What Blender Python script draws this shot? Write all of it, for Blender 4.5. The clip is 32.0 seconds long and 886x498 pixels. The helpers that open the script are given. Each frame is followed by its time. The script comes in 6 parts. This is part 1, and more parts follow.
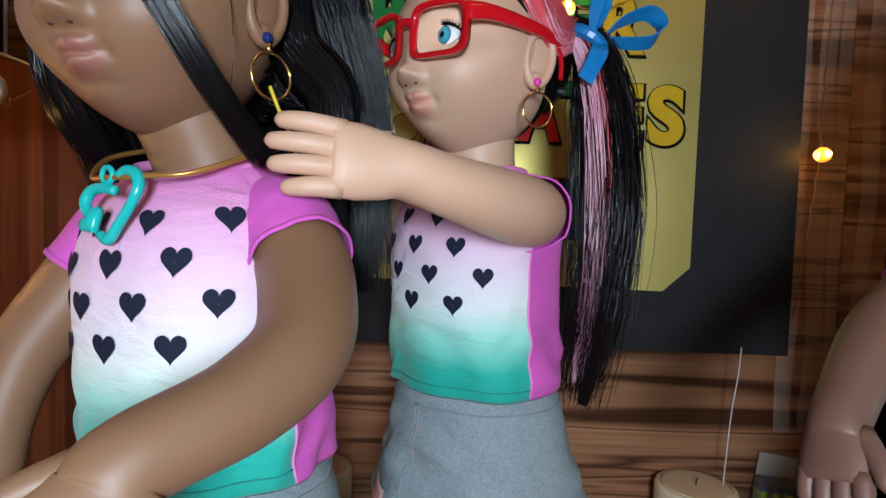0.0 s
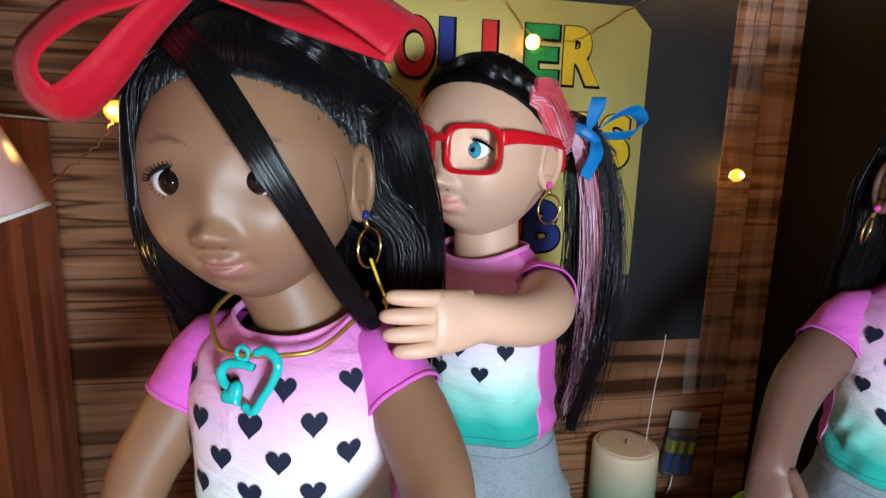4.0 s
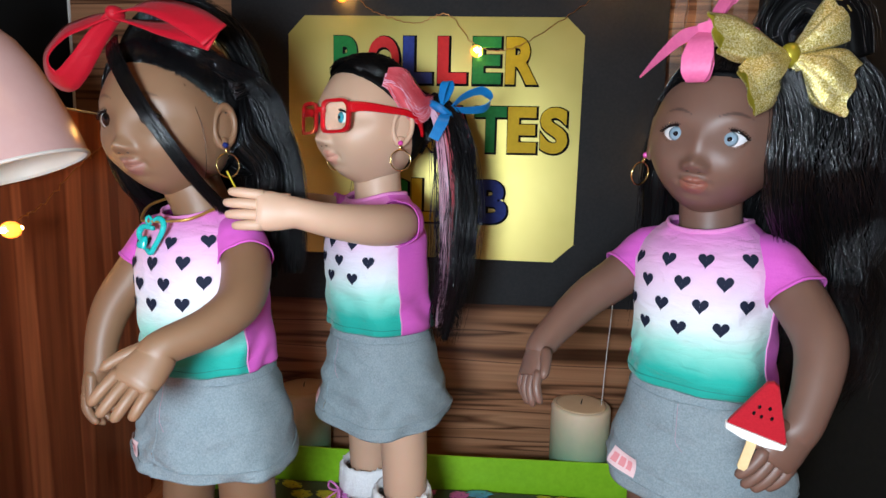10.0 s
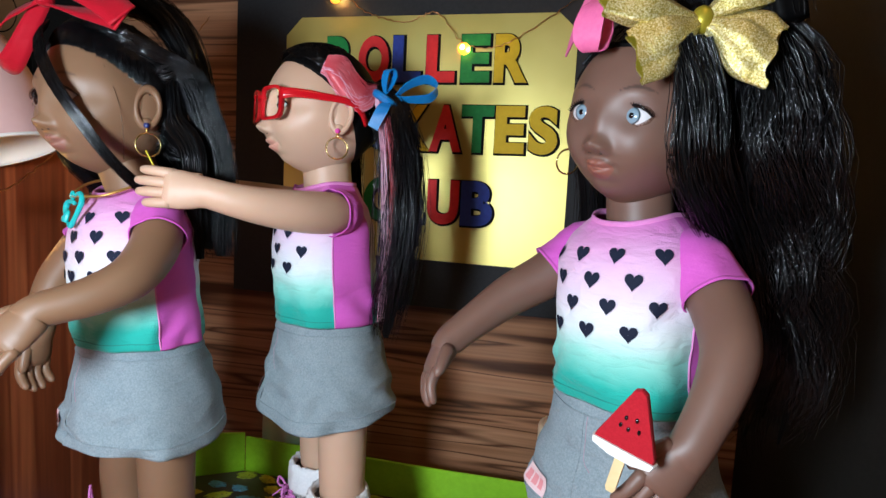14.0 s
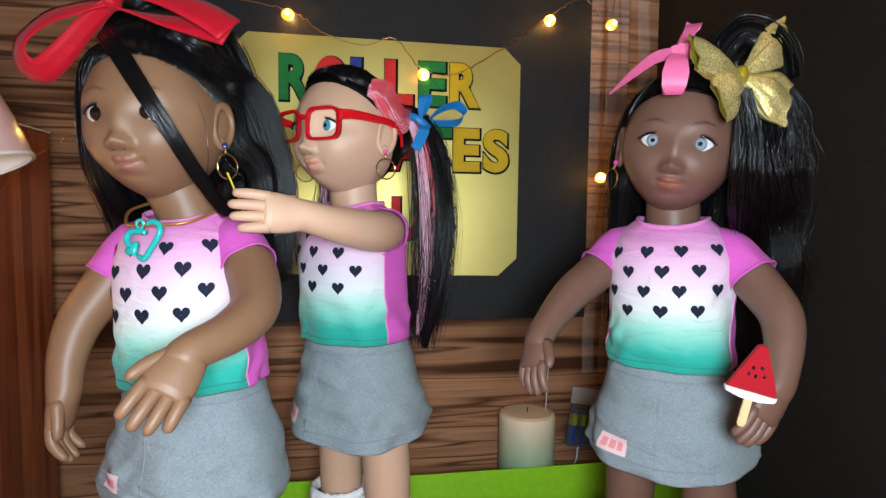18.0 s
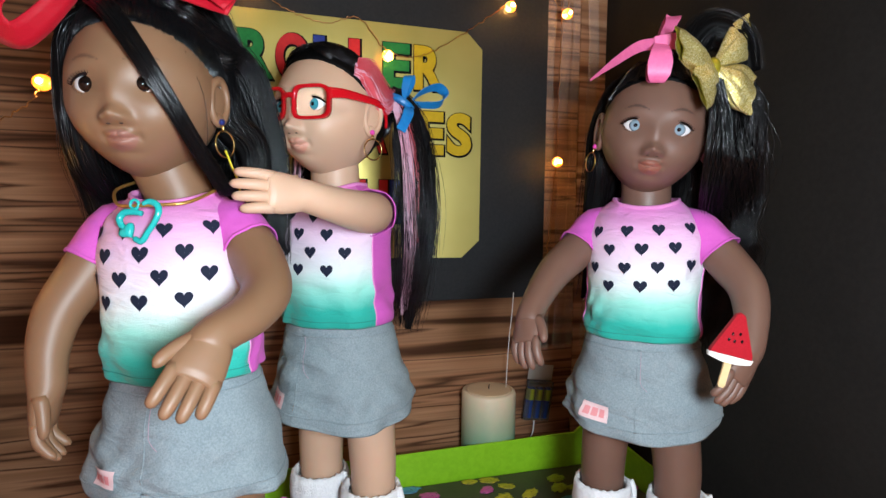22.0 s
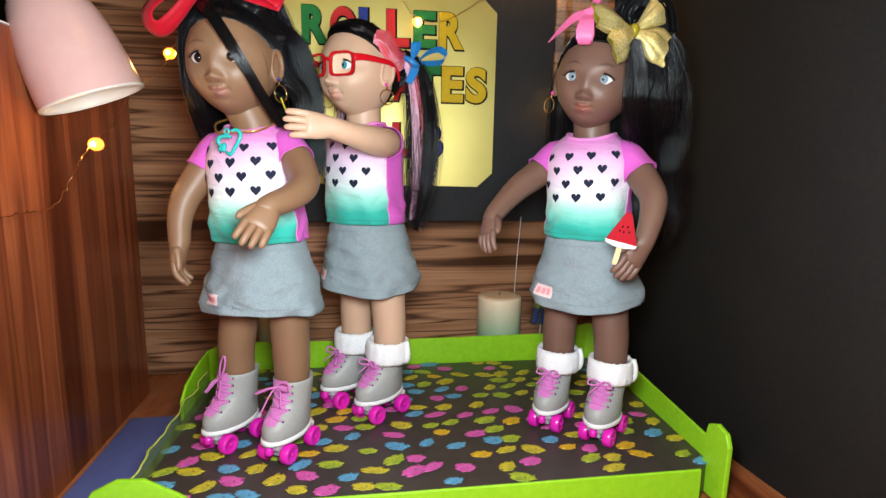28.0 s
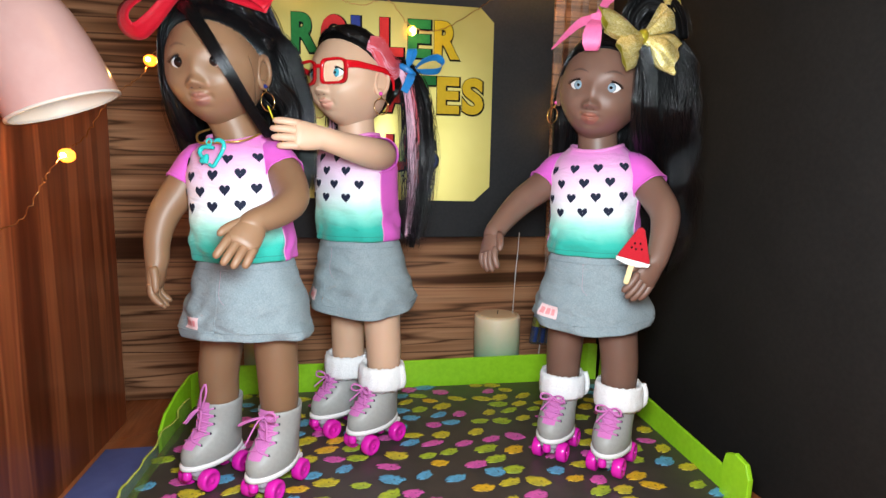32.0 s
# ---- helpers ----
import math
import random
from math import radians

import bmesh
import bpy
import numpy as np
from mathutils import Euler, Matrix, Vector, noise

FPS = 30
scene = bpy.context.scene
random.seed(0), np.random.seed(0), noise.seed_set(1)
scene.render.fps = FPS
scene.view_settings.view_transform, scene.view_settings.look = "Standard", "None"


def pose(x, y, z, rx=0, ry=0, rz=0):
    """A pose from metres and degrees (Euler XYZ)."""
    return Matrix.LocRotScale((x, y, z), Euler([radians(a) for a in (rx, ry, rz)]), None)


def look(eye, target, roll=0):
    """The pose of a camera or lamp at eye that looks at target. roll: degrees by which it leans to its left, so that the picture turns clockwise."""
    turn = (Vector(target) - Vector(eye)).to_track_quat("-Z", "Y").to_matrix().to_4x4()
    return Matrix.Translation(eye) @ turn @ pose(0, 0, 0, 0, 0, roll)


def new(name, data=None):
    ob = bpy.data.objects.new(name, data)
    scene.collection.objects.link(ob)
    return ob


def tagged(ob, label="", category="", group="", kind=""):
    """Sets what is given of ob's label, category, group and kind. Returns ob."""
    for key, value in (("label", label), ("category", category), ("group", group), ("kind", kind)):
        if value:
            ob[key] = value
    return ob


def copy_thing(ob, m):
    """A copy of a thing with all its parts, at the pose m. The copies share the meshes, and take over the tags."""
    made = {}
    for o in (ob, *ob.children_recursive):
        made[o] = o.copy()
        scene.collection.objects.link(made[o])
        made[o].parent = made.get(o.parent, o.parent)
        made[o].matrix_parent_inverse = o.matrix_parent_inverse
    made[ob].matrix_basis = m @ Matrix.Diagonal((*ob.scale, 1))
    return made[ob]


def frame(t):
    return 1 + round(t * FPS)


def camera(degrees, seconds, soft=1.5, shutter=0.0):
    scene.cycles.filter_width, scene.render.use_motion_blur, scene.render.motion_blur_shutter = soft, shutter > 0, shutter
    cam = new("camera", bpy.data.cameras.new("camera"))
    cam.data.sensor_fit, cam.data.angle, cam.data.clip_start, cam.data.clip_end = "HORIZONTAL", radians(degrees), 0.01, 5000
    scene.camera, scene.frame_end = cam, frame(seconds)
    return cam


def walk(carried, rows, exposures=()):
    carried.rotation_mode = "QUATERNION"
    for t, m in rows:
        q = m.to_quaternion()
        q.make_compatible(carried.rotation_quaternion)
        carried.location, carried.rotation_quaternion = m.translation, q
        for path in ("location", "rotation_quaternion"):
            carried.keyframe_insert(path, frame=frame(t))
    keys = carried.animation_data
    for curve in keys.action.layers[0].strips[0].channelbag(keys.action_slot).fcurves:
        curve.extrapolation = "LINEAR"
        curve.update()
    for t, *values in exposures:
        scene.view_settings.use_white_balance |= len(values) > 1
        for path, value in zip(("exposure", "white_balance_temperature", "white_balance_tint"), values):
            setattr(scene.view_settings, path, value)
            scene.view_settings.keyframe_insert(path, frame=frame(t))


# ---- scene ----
cam = camera(77.2, 32.0)
METRES, EYE, TILT, LEAN, TURN = 1.55, 1.137, -2.5, -2.0, 0.0
ROWS = [
    (0.0, 0.0, 0.0, 0.0, -0.0, 0.0, 0.0),
    (0.5, 0.0005, 0.0008, 0.0133, 0.9, -0.1, 0.71),
    (1.0, 0.0013, -0.002, 0.0277, 1.85, -1.19, 1.6),
    (1.5, -0.0027, -0.0051, 0.04, 2.32, -1.85, 1.32),
    (2.0, -0.0077, -0.0083, 0.0523, 2.2, -3.91, 1.78),
    (2.5, -0.0166, -0.0056, 0.0616, -0.06, -5.79, 2.2),
    (3.0, -0.0298, -0.0138, 0.0653, -4.61, -7.3, 1.68),
    (3.5, -0.0489, -0.0192, 0.0646, -10.82, -8.17, 1.01),
    (5.5, -0.0044, -0.0487, 0.048, -0.5, -6.47, -0.33),
    (6.0, 0.0507, -0.0782, 0.0351, 5.21, -4.61, 0.09),
    (6.5, 0.078, -0.1023, 0.0224, 8.12, -4.19, 1.03),
    (7.0, 0.0849, -0.1211, 0.0181, 6.41, -4.15, 1.73),
    (7.5, 0.0702, -0.1467, 0.0143, 0.83, -5.45, 2.11),
    (8.0, 0.077, -0.1542, 0.013, -2.82, -5.11, 2.04),
    (8.5, 0.0887, -0.1489, 0.0148, -1.49, -4.23, 1.65),
    (9.0, 0.0906, -0.1559, 0.0154, 2.58, -4.53, 2.05),
    (9.5, 0.0849, -0.1442, 0.016, 4.14, -4.59, 1.33),
    (10.0, 0.0757, -0.1194, 0.0227, 3.85, -4.62, 0.51),
    (10.5, 0.0782, -0.1103, 0.0244, 3.32, -4.61, 0.59),
    (11.0, 0.0856, -0.1163, 0.0234, 4.84, -4.55, 0.39),
    (11.5, 0.1006, -0.1112, 0.0204, 7.66, -4.47, 0.2),
    (12.0, 0.1174, -0.1047, 0.0176, 13.48, -3.18, -0.67),
    (12.5, 0.1325, -0.099, 0.0146, 17.36, -2.25, -1.05),
    (13.0, 0.1498, -0.098, 0.0125, 17.96, -2.25, -1.18),
    (13.5, 0.1568, -0.0963, 0.0075, 16.53, -3.19, -1.67),
    (14.0, 0.1565, -0.0952, 0.0069, 12.87, -2.46, -1.45),
    (14.5, 0.1429, -0.1, 0.0089, 8.43, -1.21, -0.61),
    (16.5, 0.0365, -0.12, 0.0078, -7.67, -2.16, 2.27),
    (17.0, 0.0354, -0.1151, 0.0062, -8.98, -2.64, 2.46),
    (17.5, 0.0243, -0.1216, 0.0063, -9.14, -1.84, 2.1),
    (18.0, 0.0132, -0.1253, 0.0061, -9.07, -0.92, 1.72),
    (18.5, 0.0081, -0.131, 0.004, -9.29, -1.4, 1.46),
    (19.0, -0.0065, -0.1243, 0.0041, -12.11, -2.07, 1.51),
    (19.5, -0.0413, -0.1197, 0.0113, -17.52, -2.7, 2.25),
    (20.0, -0.0615, -0.116, 0.009, -20.97, -3.45, 2.46),
    (20.5, -0.0612, -0.1147, 0.008, -21.58, -3.11, 2.58),
    (21.0, -0.0493, -0.1115, 0.0085, -20.23, -2.72, 2.1),
    (21.5, -0.0364, -0.1175, 0.0071, -18.8, -2.6, 1.75),
    (22.0, -0.0251, -0.1203, 0.0047, -17.34, -2.65, 2.11),
    (22.5, -0.021, -0.1195, 0.0042, -15.79, -2.46, 2.13),
    (23.0, -0.0163, -0.121, 0.0029, -14.81, -3.38, 2.09),
    (23.5, -0.0231, -0.1377, 0.0011, -14.29, -5.85, 2.38),
    (24.0, -0.0196, -0.1486, -0.0003, -12.61, -8.05, 1.37),
    (24.5, -0.0008, -0.1638, -0.0046, -10.5, -8.59, 0.76),
    (26.5, 0.0348, -0.2231, -0.0136, -6.15, -6.58, 0.4),
    (27.0, 0.0509, -0.237, -0.0159, -3.62, -6.92, 0.71),
    (27.5, 0.0173, -0.2484, -0.0176, -5.61, -6.87, 1.28),
    (28.0, 0.0073, -0.256, -0.0182, -8.58, -7.04, 1.45),
    (28.5, 0.0073, -0.2552, -0.0186, -9.95, -6.95, 1.49),
    (29.0, 0.008, -0.2509, -0.0206, -11.06, -6.79, 0.9),
    (29.5, 0.0108, -0.2513, -0.0179, -12.37, -5.97, 0.93),
    (30.0, 0.0084, -0.2551, -0.0179, -12.8, -5.78, 1.29),
    (30.5, 0.0038, -0.2492, -0.0183, -11.57, -5.67, 1.92),
    (31.0, 0.0045, -0.2352, -0.017, -10.82, -5.29, 2.04),
    (31.5, 0.0051, -0.2299, -0.0169, -10.33, -5.13, 1.61),
    (32.0, 0.0052, -0.2297, -0.0187, -9.64, -5.55, 1.51),
]
walk(cam, [(t, pose(0, 0, EYE, TILT, LEAN, TURN) @ pose(METRES * x, METRES * y, METRES * z, 90 + pitch, roll, yaw)) for t, x, y, z, yaw, pitch, roll in ROWS], [(0, -0.4, 5850, 10), (1.5, -0.05, 5700, 10), (3, -0.02, 5700, 10), (5.5, -0.25, 5850, 10), (7, -0.32, 5900, 10), (8, -0.12, 5950, 10), (9.5, -0.12, 5950, 10), (11, -0.25, 5850, 10), (13, -0.2, 5850, 10), (14.5, -0.08, 5900, 10), (17, -0.2, 6150, 10), (20, 0.02, 6150, 10), (24, -0.05, 6200, 10), (28, 0.15, 6500, 10), (32, 0.2, 6400, 10)])

# ---------- light ----------
world = bpy.data.worlds.new("world")
world.use_nodes = True
scene.world = world
world.node_tree.nodes["Background"].inputs[0].default_value = (1.0, 0.62, 0.38, 1)
world.node_tree.nodes["Background"].inputs[1].default_value = 0.02


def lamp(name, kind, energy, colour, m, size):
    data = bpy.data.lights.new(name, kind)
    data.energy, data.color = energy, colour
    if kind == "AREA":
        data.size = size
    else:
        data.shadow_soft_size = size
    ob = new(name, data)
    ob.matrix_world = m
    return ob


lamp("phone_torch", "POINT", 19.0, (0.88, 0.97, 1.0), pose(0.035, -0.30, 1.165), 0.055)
lamp("ceiling_lamp_glow", "AREA", 3.5, (1.0, 0.55, 0.25), pose(0.6, -0.5, 2.36), 0.5)

# ---------- mesh helpers ----------
TAU = 2 * math.pi


class Geo:
    """Collects vertices, faces and material slots."""

    def __init__(self):
        self.v, self.f, self.m, self.n = [], [], [], 0

    def add(self, vf, mat=0):
        v, f = vf
        v = np.asarray(v, float).reshape(-1, 3)
        self.v.append(v)
        self.f += [tuple(int(i) + self.n for i in face) for face in f]
        self.m += [mat] * len(f)
        self.n += len(v)
        return self

    def get(self):
        return np.concatenate(self.v), self.f


def mesh_from(name, vf, mats, slots=None, smooth=True):
    v, f = vf
    me = bpy.data.meshes.new(name)
    me.from_pydata([tuple(map(float, p)) for p in v], [], [tuple(q) for q in f])
    for m in mats if isinstance(mats, (list, tuple)) else [mats]:
        me.materials.append(m)
    if slots is not None:
        me.polygons.foreach_set("material_index", slots)
    me.polygons.foreach_set("use_smooth", [smooth] * len(me.polygons))
    me.update()
    bm = bmesh.new()
    bm.from_mesh(me)
    bmesh.ops.recalc_face_normals(bm, faces=bm.faces)
    bm.to_mesh(me)
    bm.free()
    return me


def part(name, vf, material, parent, label="", smooth=True):
    """One mesh object under a thing or a part, built in the parent's space."""
    ob = new(name, mesh_from(name, vf, material, None, smooth))
    ob.parent = parent
    if label:
        ob["label"] = label
    return ob


def thing(name, m, label, category, group="", kind=""):
    ob = new(name)
    ob.empty_display_size = 0.02
    ob.matrix_world = m
    return tagged(ob, label, category, group, kind)


def solid(name, vf, material, label, category, m=None, smooth=True, kind="", group=""):
    ob = new(name, mesh_from(name, vf, material, None, smooth))
    if m is not None:
        ob.matrix_world = m
    return tagged(ob, label, category, group, kind)


def moved(vf, m):
    v = np.asarray(vf[0], float)
    a = np.array(m)
    return v @ a[:3, :3].T + a[:3, 3], vf[1]


def loft(rings, caps=True, closed=True):
    """A skin over rings of equally many points."""
    n = len(rings[0])
    v = np.concatenate([np.asarray(r, float) for r in rings])
    f = []
    for k in range(len(rings) - 1):
        for i in range(n if closed else n - 1):
            j = (i + 1) % n
            f.append((k * n + i, k * n + j, (k + 1) * n + j, (k + 1) * n + i))
    if caps and closed:
        f.append(tuple(range(n - 1, -1, -1)))
        f.append(tuple(range((len(rings) - 1) * n, len(rings) * n)))
    return v, f


def spline(points, n):
    """A smooth line through the points."""
    p = np.asarray(points, float)
    if len(p) < 3:
        return p[0] + (p[-1] - p[0]) * np.linspace(0, 1, n)[:, None]
    q = np.concatenate([[2 * p[0] - p[1]], p, [2 * p[-1] - p[-2]]])
    out = []
    for s in np.linspace(0, len(p) - 1 - 1e-9, n):
        k, t = int(s), s - int(s)
        a, b, c, d = q[k : k + 4]
        out.append(0.5 * (2 * b + (c - a) * t + (2 * a - 5 * b + 4 * c - d) * t**2 + (3 * b - a - 3 * c + d) * t**3))
    return np.array(out)


def frames(p, up=(0, 0, 1)):
    t = np.gradient(p, axis=0)
    t /= np.linalg.norm(t, axis=1)[:, None] + 1e-12
    a = np.cross(t[0], up)
    if np.linalg.norm(a) < 1e-3:
        a = np.cross(t[0], (1, 0, 0))
    out = []
    for k in range(len(p)):
        a = a - t[k] * (a @ t[k])
        a /= np.linalg.norm(a) + 1e-12
        out.append((a, np.cross(a, t[k])))
    return out


def tube(points, radii, n=12, flat=1.0, up=(0, 0, 1), caps=True):
    """A round or flattened tube along a line; radii one number or one a point."""
    p = np.asarray(points, float)
    r = np.broadcast_to(np.asarray(radii, float), (len(p),)) if np.ndim(radii) < 1 or len(radii) == len(p) else np.interp(np.linspace(0, 1, len(p)), np.linspace(0, 1, len(radii)), radii)
    ang = np.arange(n) * TAU / n
    rings = [p[k] + r[k] * (np.cos(ang)[:, None] * a + flat * np.sin(ang)[:, None] * b) for k, (a, b) in enumerate(frames(p, up))]
    return loft(rings, caps)


def strip(points, widths, across, thick=0.0008):
    """A band along a line, with a width and a direction across at each point."""
    p = np.asarray(points, float)
    n = len(p)
    w = np.interp(np.linspace(0, 1, n), np.linspace(0, 1, len(widths)), widths)
    ac = np.asarray(across, float)
    if ac.ndim == 1:
        ac = np.tile(ac, (n, 1))
    elif len(ac) != n:
        ac = np.stack([np.interp(np.linspace(0, 1, n), np.linspace(0, 1, len(ac)), ac[:, i]) for i in range(3)], 1)
    t = np.gradient(p, axis=0)
    rings = []
    for k in range(n):
        a = ac[k] - t[k] * (ac[k] @ t[k]) / (t[k] @ t[k] + 1e-12)
        a /= np.linalg.norm(a) + 1e-9
        nn = np.cross(t[k], a)
        nn /= np.linalg.norm(nn) + 1e-9
        h, e = w[k] / 2, thick / 2
        rings.append([p[k] - h * a - e * nn, p[k] - 0.33 * h * a - e * nn, p[k] + 0.33 * h * a - e * nn, p[k] + h * a - e * nn, p[k] + h * a + e * nn, p[k] + 0.33 * h * a + e * nn, p[k] - 0.33 * h * a + e * nn, p[k] - h * a + e * nn])
    return loft(rings)


def lathe(profile, n=32, caps=True):
    ang = np.arange(n) * TAU / n
    return loft([np.stack([r * np.cos(ang), r * np.sin(ang), np.full(n, z)], 1) for r, z in profile], caps)


def ball(c, r, n=16, m=10):
    th = np.linspace(0.001, math.pi - 0.001, m)
    g = lathe([(math.sin(t), math.cos(t)) for t in th], n)
    return g[0] * np.broadcast_to(r, (3,)) + np.asarray(c), g[1]


def ring(c, big, small, m=None, n=28, k=8):
    a = np.arange(n) * TAU / n
    pts = np.stack([big * np.cos(a), 0 * a, big * np.sin(a)], 1)
    b = np.arange(k) * TAU / k
    v, f = [], []
    for i in range(n):
        d = pts[i] / big
        v += [pts[i] + small * (np.cos(t) * d + np.sin(t) * np.array([0, 1, 0])) for t in b]
    for i in range(n):
        for j in range(k):
            f.append((i * k + j, i * k + (j + 1) % k, (i + 1) % n * k + (j + 1) % k, (i + 1) % n * k + j))
    g = np.array(v), f
    if m is not None:
        g = moved(g, m)
    return g[0] + np.asarray(c), f


def box(x0, x1, y0, y1, z0, z1, bevel=0.001, seg=2):
    bm = bmesh.new()
    bmesh.ops.create_cube(bm, size=1)
    for v in bm.verts:
        v.co = ((x0 + x1) / 2 + v.co.x * (x1 - x0), (y0 + y1) / 2 + v.co.y * (y1 - y0), (z0 + z1) / 2 + v.co.z * (z1 - z0))
    if bevel:
        bmesh.ops.bevel(bm, geom=bm.edges[:], offset=bevel, segments=seg, affect="EDGES", profile=0.5)
    bm.verts.index_update()
    out = np.array([v.co[:] for v in bm.verts]), [tuple(v.index for v in f.verts) for f in bm.faces]
    bm.free()
    return out


def slab(outline, a, b, bevel=0.0):
    """A flat piece: outline of (u, v) points, lying from a to b along w; gives points (u, w, v)."""
    o = np.asarray(outline, float)
    n = len(o)
    mid = o.mean(0)
    rows = [(1.0, a), (1.0, b)] if not bevel else [(1 - bevel, a), (1.0, a + (b - a) * 0.25), (1.0, b - (b - a) * 0.25), (1 - bevel, b)]
    return loft([np.stack([mid[0] + (o[:, 0] - mid[0]) * s, np.full(n, w), mid[1] + (o[:, 1] - mid[1]) * s], 1) for s, w in rows])


# ---------- materials ----------
def material(name, colour, rough=0.5, metal=0.0, **more):
    m = bpy.data.materials.new(name)
    m.use_nodes = True
    p = m.node_tree.nodes["Principled BSDF"]
    p.inputs["Base Color"].default_value = (*colour, 1)
    p.inputs["Roughness"].default_value = rough
    p.inputs["Metallic"].default_value = metal
    for key, value in more.items():
        p.inputs[key.replace("_", " ")].default_value = value
    return m


class Nodes:
    def __init__(self, m):
        self.t, self.p = m.node_tree, m.node_tree.nodes["Principled BSDF"]

    def node(self, kind, **sets):
        n = self.t.nodes.new(kind)
        for key, value in sets.items():
            if key in n.inputs:
                n.inputs[key].default_value = value
        return n

    def coords(self, scale=(1, 1, 1), kind="Object", rot=(0, 0, 0)):
        tc, mp = self.node("ShaderNodeTexCoord"), self.node("ShaderNodeMapping")
        mp.inputs["Scale"].default_value = scale
        mp.inputs["Rotation"].default_value = rot
        self.t.links.new(tc.outputs[kind], mp.inputs["Vector"])
        return mp.outputs["Vector"]

    def noise(self, vec, scale, detail=4.0, rough=0.55, distort=0.0):
        n = self.node("ShaderNodeTexNoise", Scale=scale, Detail=detail, Roughness=rough, Distortion=distort)
        self.t.links.new(vec, n.inputs["Vector"])
        return n.outputs["Fac"]

    def ramp(self, fac, stops):
        r = self.node("ShaderNodeValToRGB")
        e = r.color_ramp.elements
        while len(e) < len(stops):
            e.new(0.5)
        for s, (pos, col) in zip(e, stops):
            s.position, s.color = pos, (*col, 1) if len(col) == 3 else col
        self.t.links.new(fac, r.inputs["Fac"])
        return r.outputs["Color"]

    def mix(self, fac, a, b, mode="MIX"):
        n = self.node("ShaderNodeMix")
        n.data_type, n.blend_type = "RGBA", mode
        for sock, value in ((n.inputs[0], fac), (n.inputs[6], a), (n.inputs[7], b)):
            if hasattr(value, "is_linked"):
                self.t.links.new(value, sock)
            else:
                sock.default_value = (*value, 1) if isinstance(value, tuple) else value
        return n.outputs[2]

    def maths(self, op, a, b):
        n = self.node("ShaderNodeMath")
        n.operation = op
        for sock, value in ((n.inputs[0], a), (n.inputs[1], b)):
            if hasattr(value, "is_linked"):
                self.t.links.new(value, sock)
            else:
                sock.default_value = value
        return n.outputs[0]

    def base(self, col):
        self.t.links.new(col, self.p.inputs["Base Color"])

    def rough(self, fac, lo, hi):
        n = self.node("ShaderNodeMapRange")
        n.inputs["To Min"].default_value, n.inputs["To Max"].default_value = lo, hi
        self.t.links.new(fac, n.inputs["Value"])
        self.t.links.new(n.outputs[0], self.p.inputs["Roughness"])

    def bump(self, fac, strength=0.3, dist=0.001):
        b = self.node("ShaderNodeBump", Strength=strength, Distance=dist)
        self.t.links.new(fac, b.inputs["Height"])
        self.t.links.new(b.outputs["Normal"], self.p.inputs["Normal"])


def wood(name, stops, scale, gloss=(0.28, 0.5), fine=(1, 1, 1), detail=2.5):
    m = material(name, (0.2, 0.1, 0.05), 0.4)
    k = Nodes(m)
    v = k.coords(scale)
    n1 = k.noise(v, 1.0, detail, 0.55, 0.12)
    n2 = k.noise(k.coords(tuple(s * 5 for s in fine)), 1.0, 2, 0.5)
    n3 = k.noise(k.coords((3, 3, 3)), 1.0, 2)
    col = k.ramp(n1, stops)
    col = k.mix(0.35, col, k.ramp(n2, [(0.3, (0.25, 0.25, 0.25)), (0.7, (1, 1, 1))]), "MULTIPLY")
    col = k.mix(0.3, col, k.ramp(n3, [(0.3, (0.62, 0.62, 0.62)), (0.7, (1, 1, 1))]), "MULTIPLY")
    k.base(col)
    k.rough(n3, *gloss)
    k.bump(k.noise(k.coords((9, 9, 9)), 1.0, 2), 0.25, 0.004)
    return m


M_WALL = wood("horizontal_wood_grain", [(0.340, (0.095, 0.036, 0.018)), (0.400, (0.413, 0.194, 0.096)), (0.445, (0.495, 0.244, 0.129)), (0.465, (0.105, 0.040, 0.020)), (0.485, (0.550, 0.281, 0.150)), (0.550, (0.440, 0.206, 0.105)), (0.575, (0.096, 0.040, 0.020)), (0.595, (0.495, 0.237, 0.124)), (0.650, (0.095, 0.036, 0.018)), (0.700, (0.578, 0.300, 0.161))], (1.0, 1.0, 24), (0.22, 0.42), (0.8, 0.8, 75))
M_STRIP = wood("wood_grain_offcut", [(0.30, (0.12, 0.05, 0.025)), (0.42, (0.42, 0.22, 0.12)), (0.50, (0.58, 0.33, 0.19)), (0.55, (0.18, 0.08, 0.04)), (0.60, (0.52, 0.28, 0.16)), (0.7, (0.55, 0.30, 0.17))], (1.3, 1.3, 30), (0.10, 0.22), (1.5, 1.5, 70))
M_PANEL = wood("red_brown_wood_grain", [(0.30, (0.128, 0.027, 0.010)), (0.40, (0.317, 0.081, 0.029)), (0.46, (0.230, 0.051, 0.019)), (0.52, (0.497, 0.143, 0.052)), (0.58, (0.332, 0.078, 0.031)), (0.64, (0.400, 0.106, 0.038)), (0.75, (0.580, 0.187, 0.071))], (20, 20, 1.0), (0.25, 0.42), (45, 45, 2))
M_TABLE = wood("orange_table_wood", [(0.3, (0.18, 0.042, 0.014)), (0.5, (0.52, 0.155, 0.052)), (0.7, (0.64, 0.24, 0.095))], (22, 3, 3), (0.2, 0.35), (60, 4, 4))


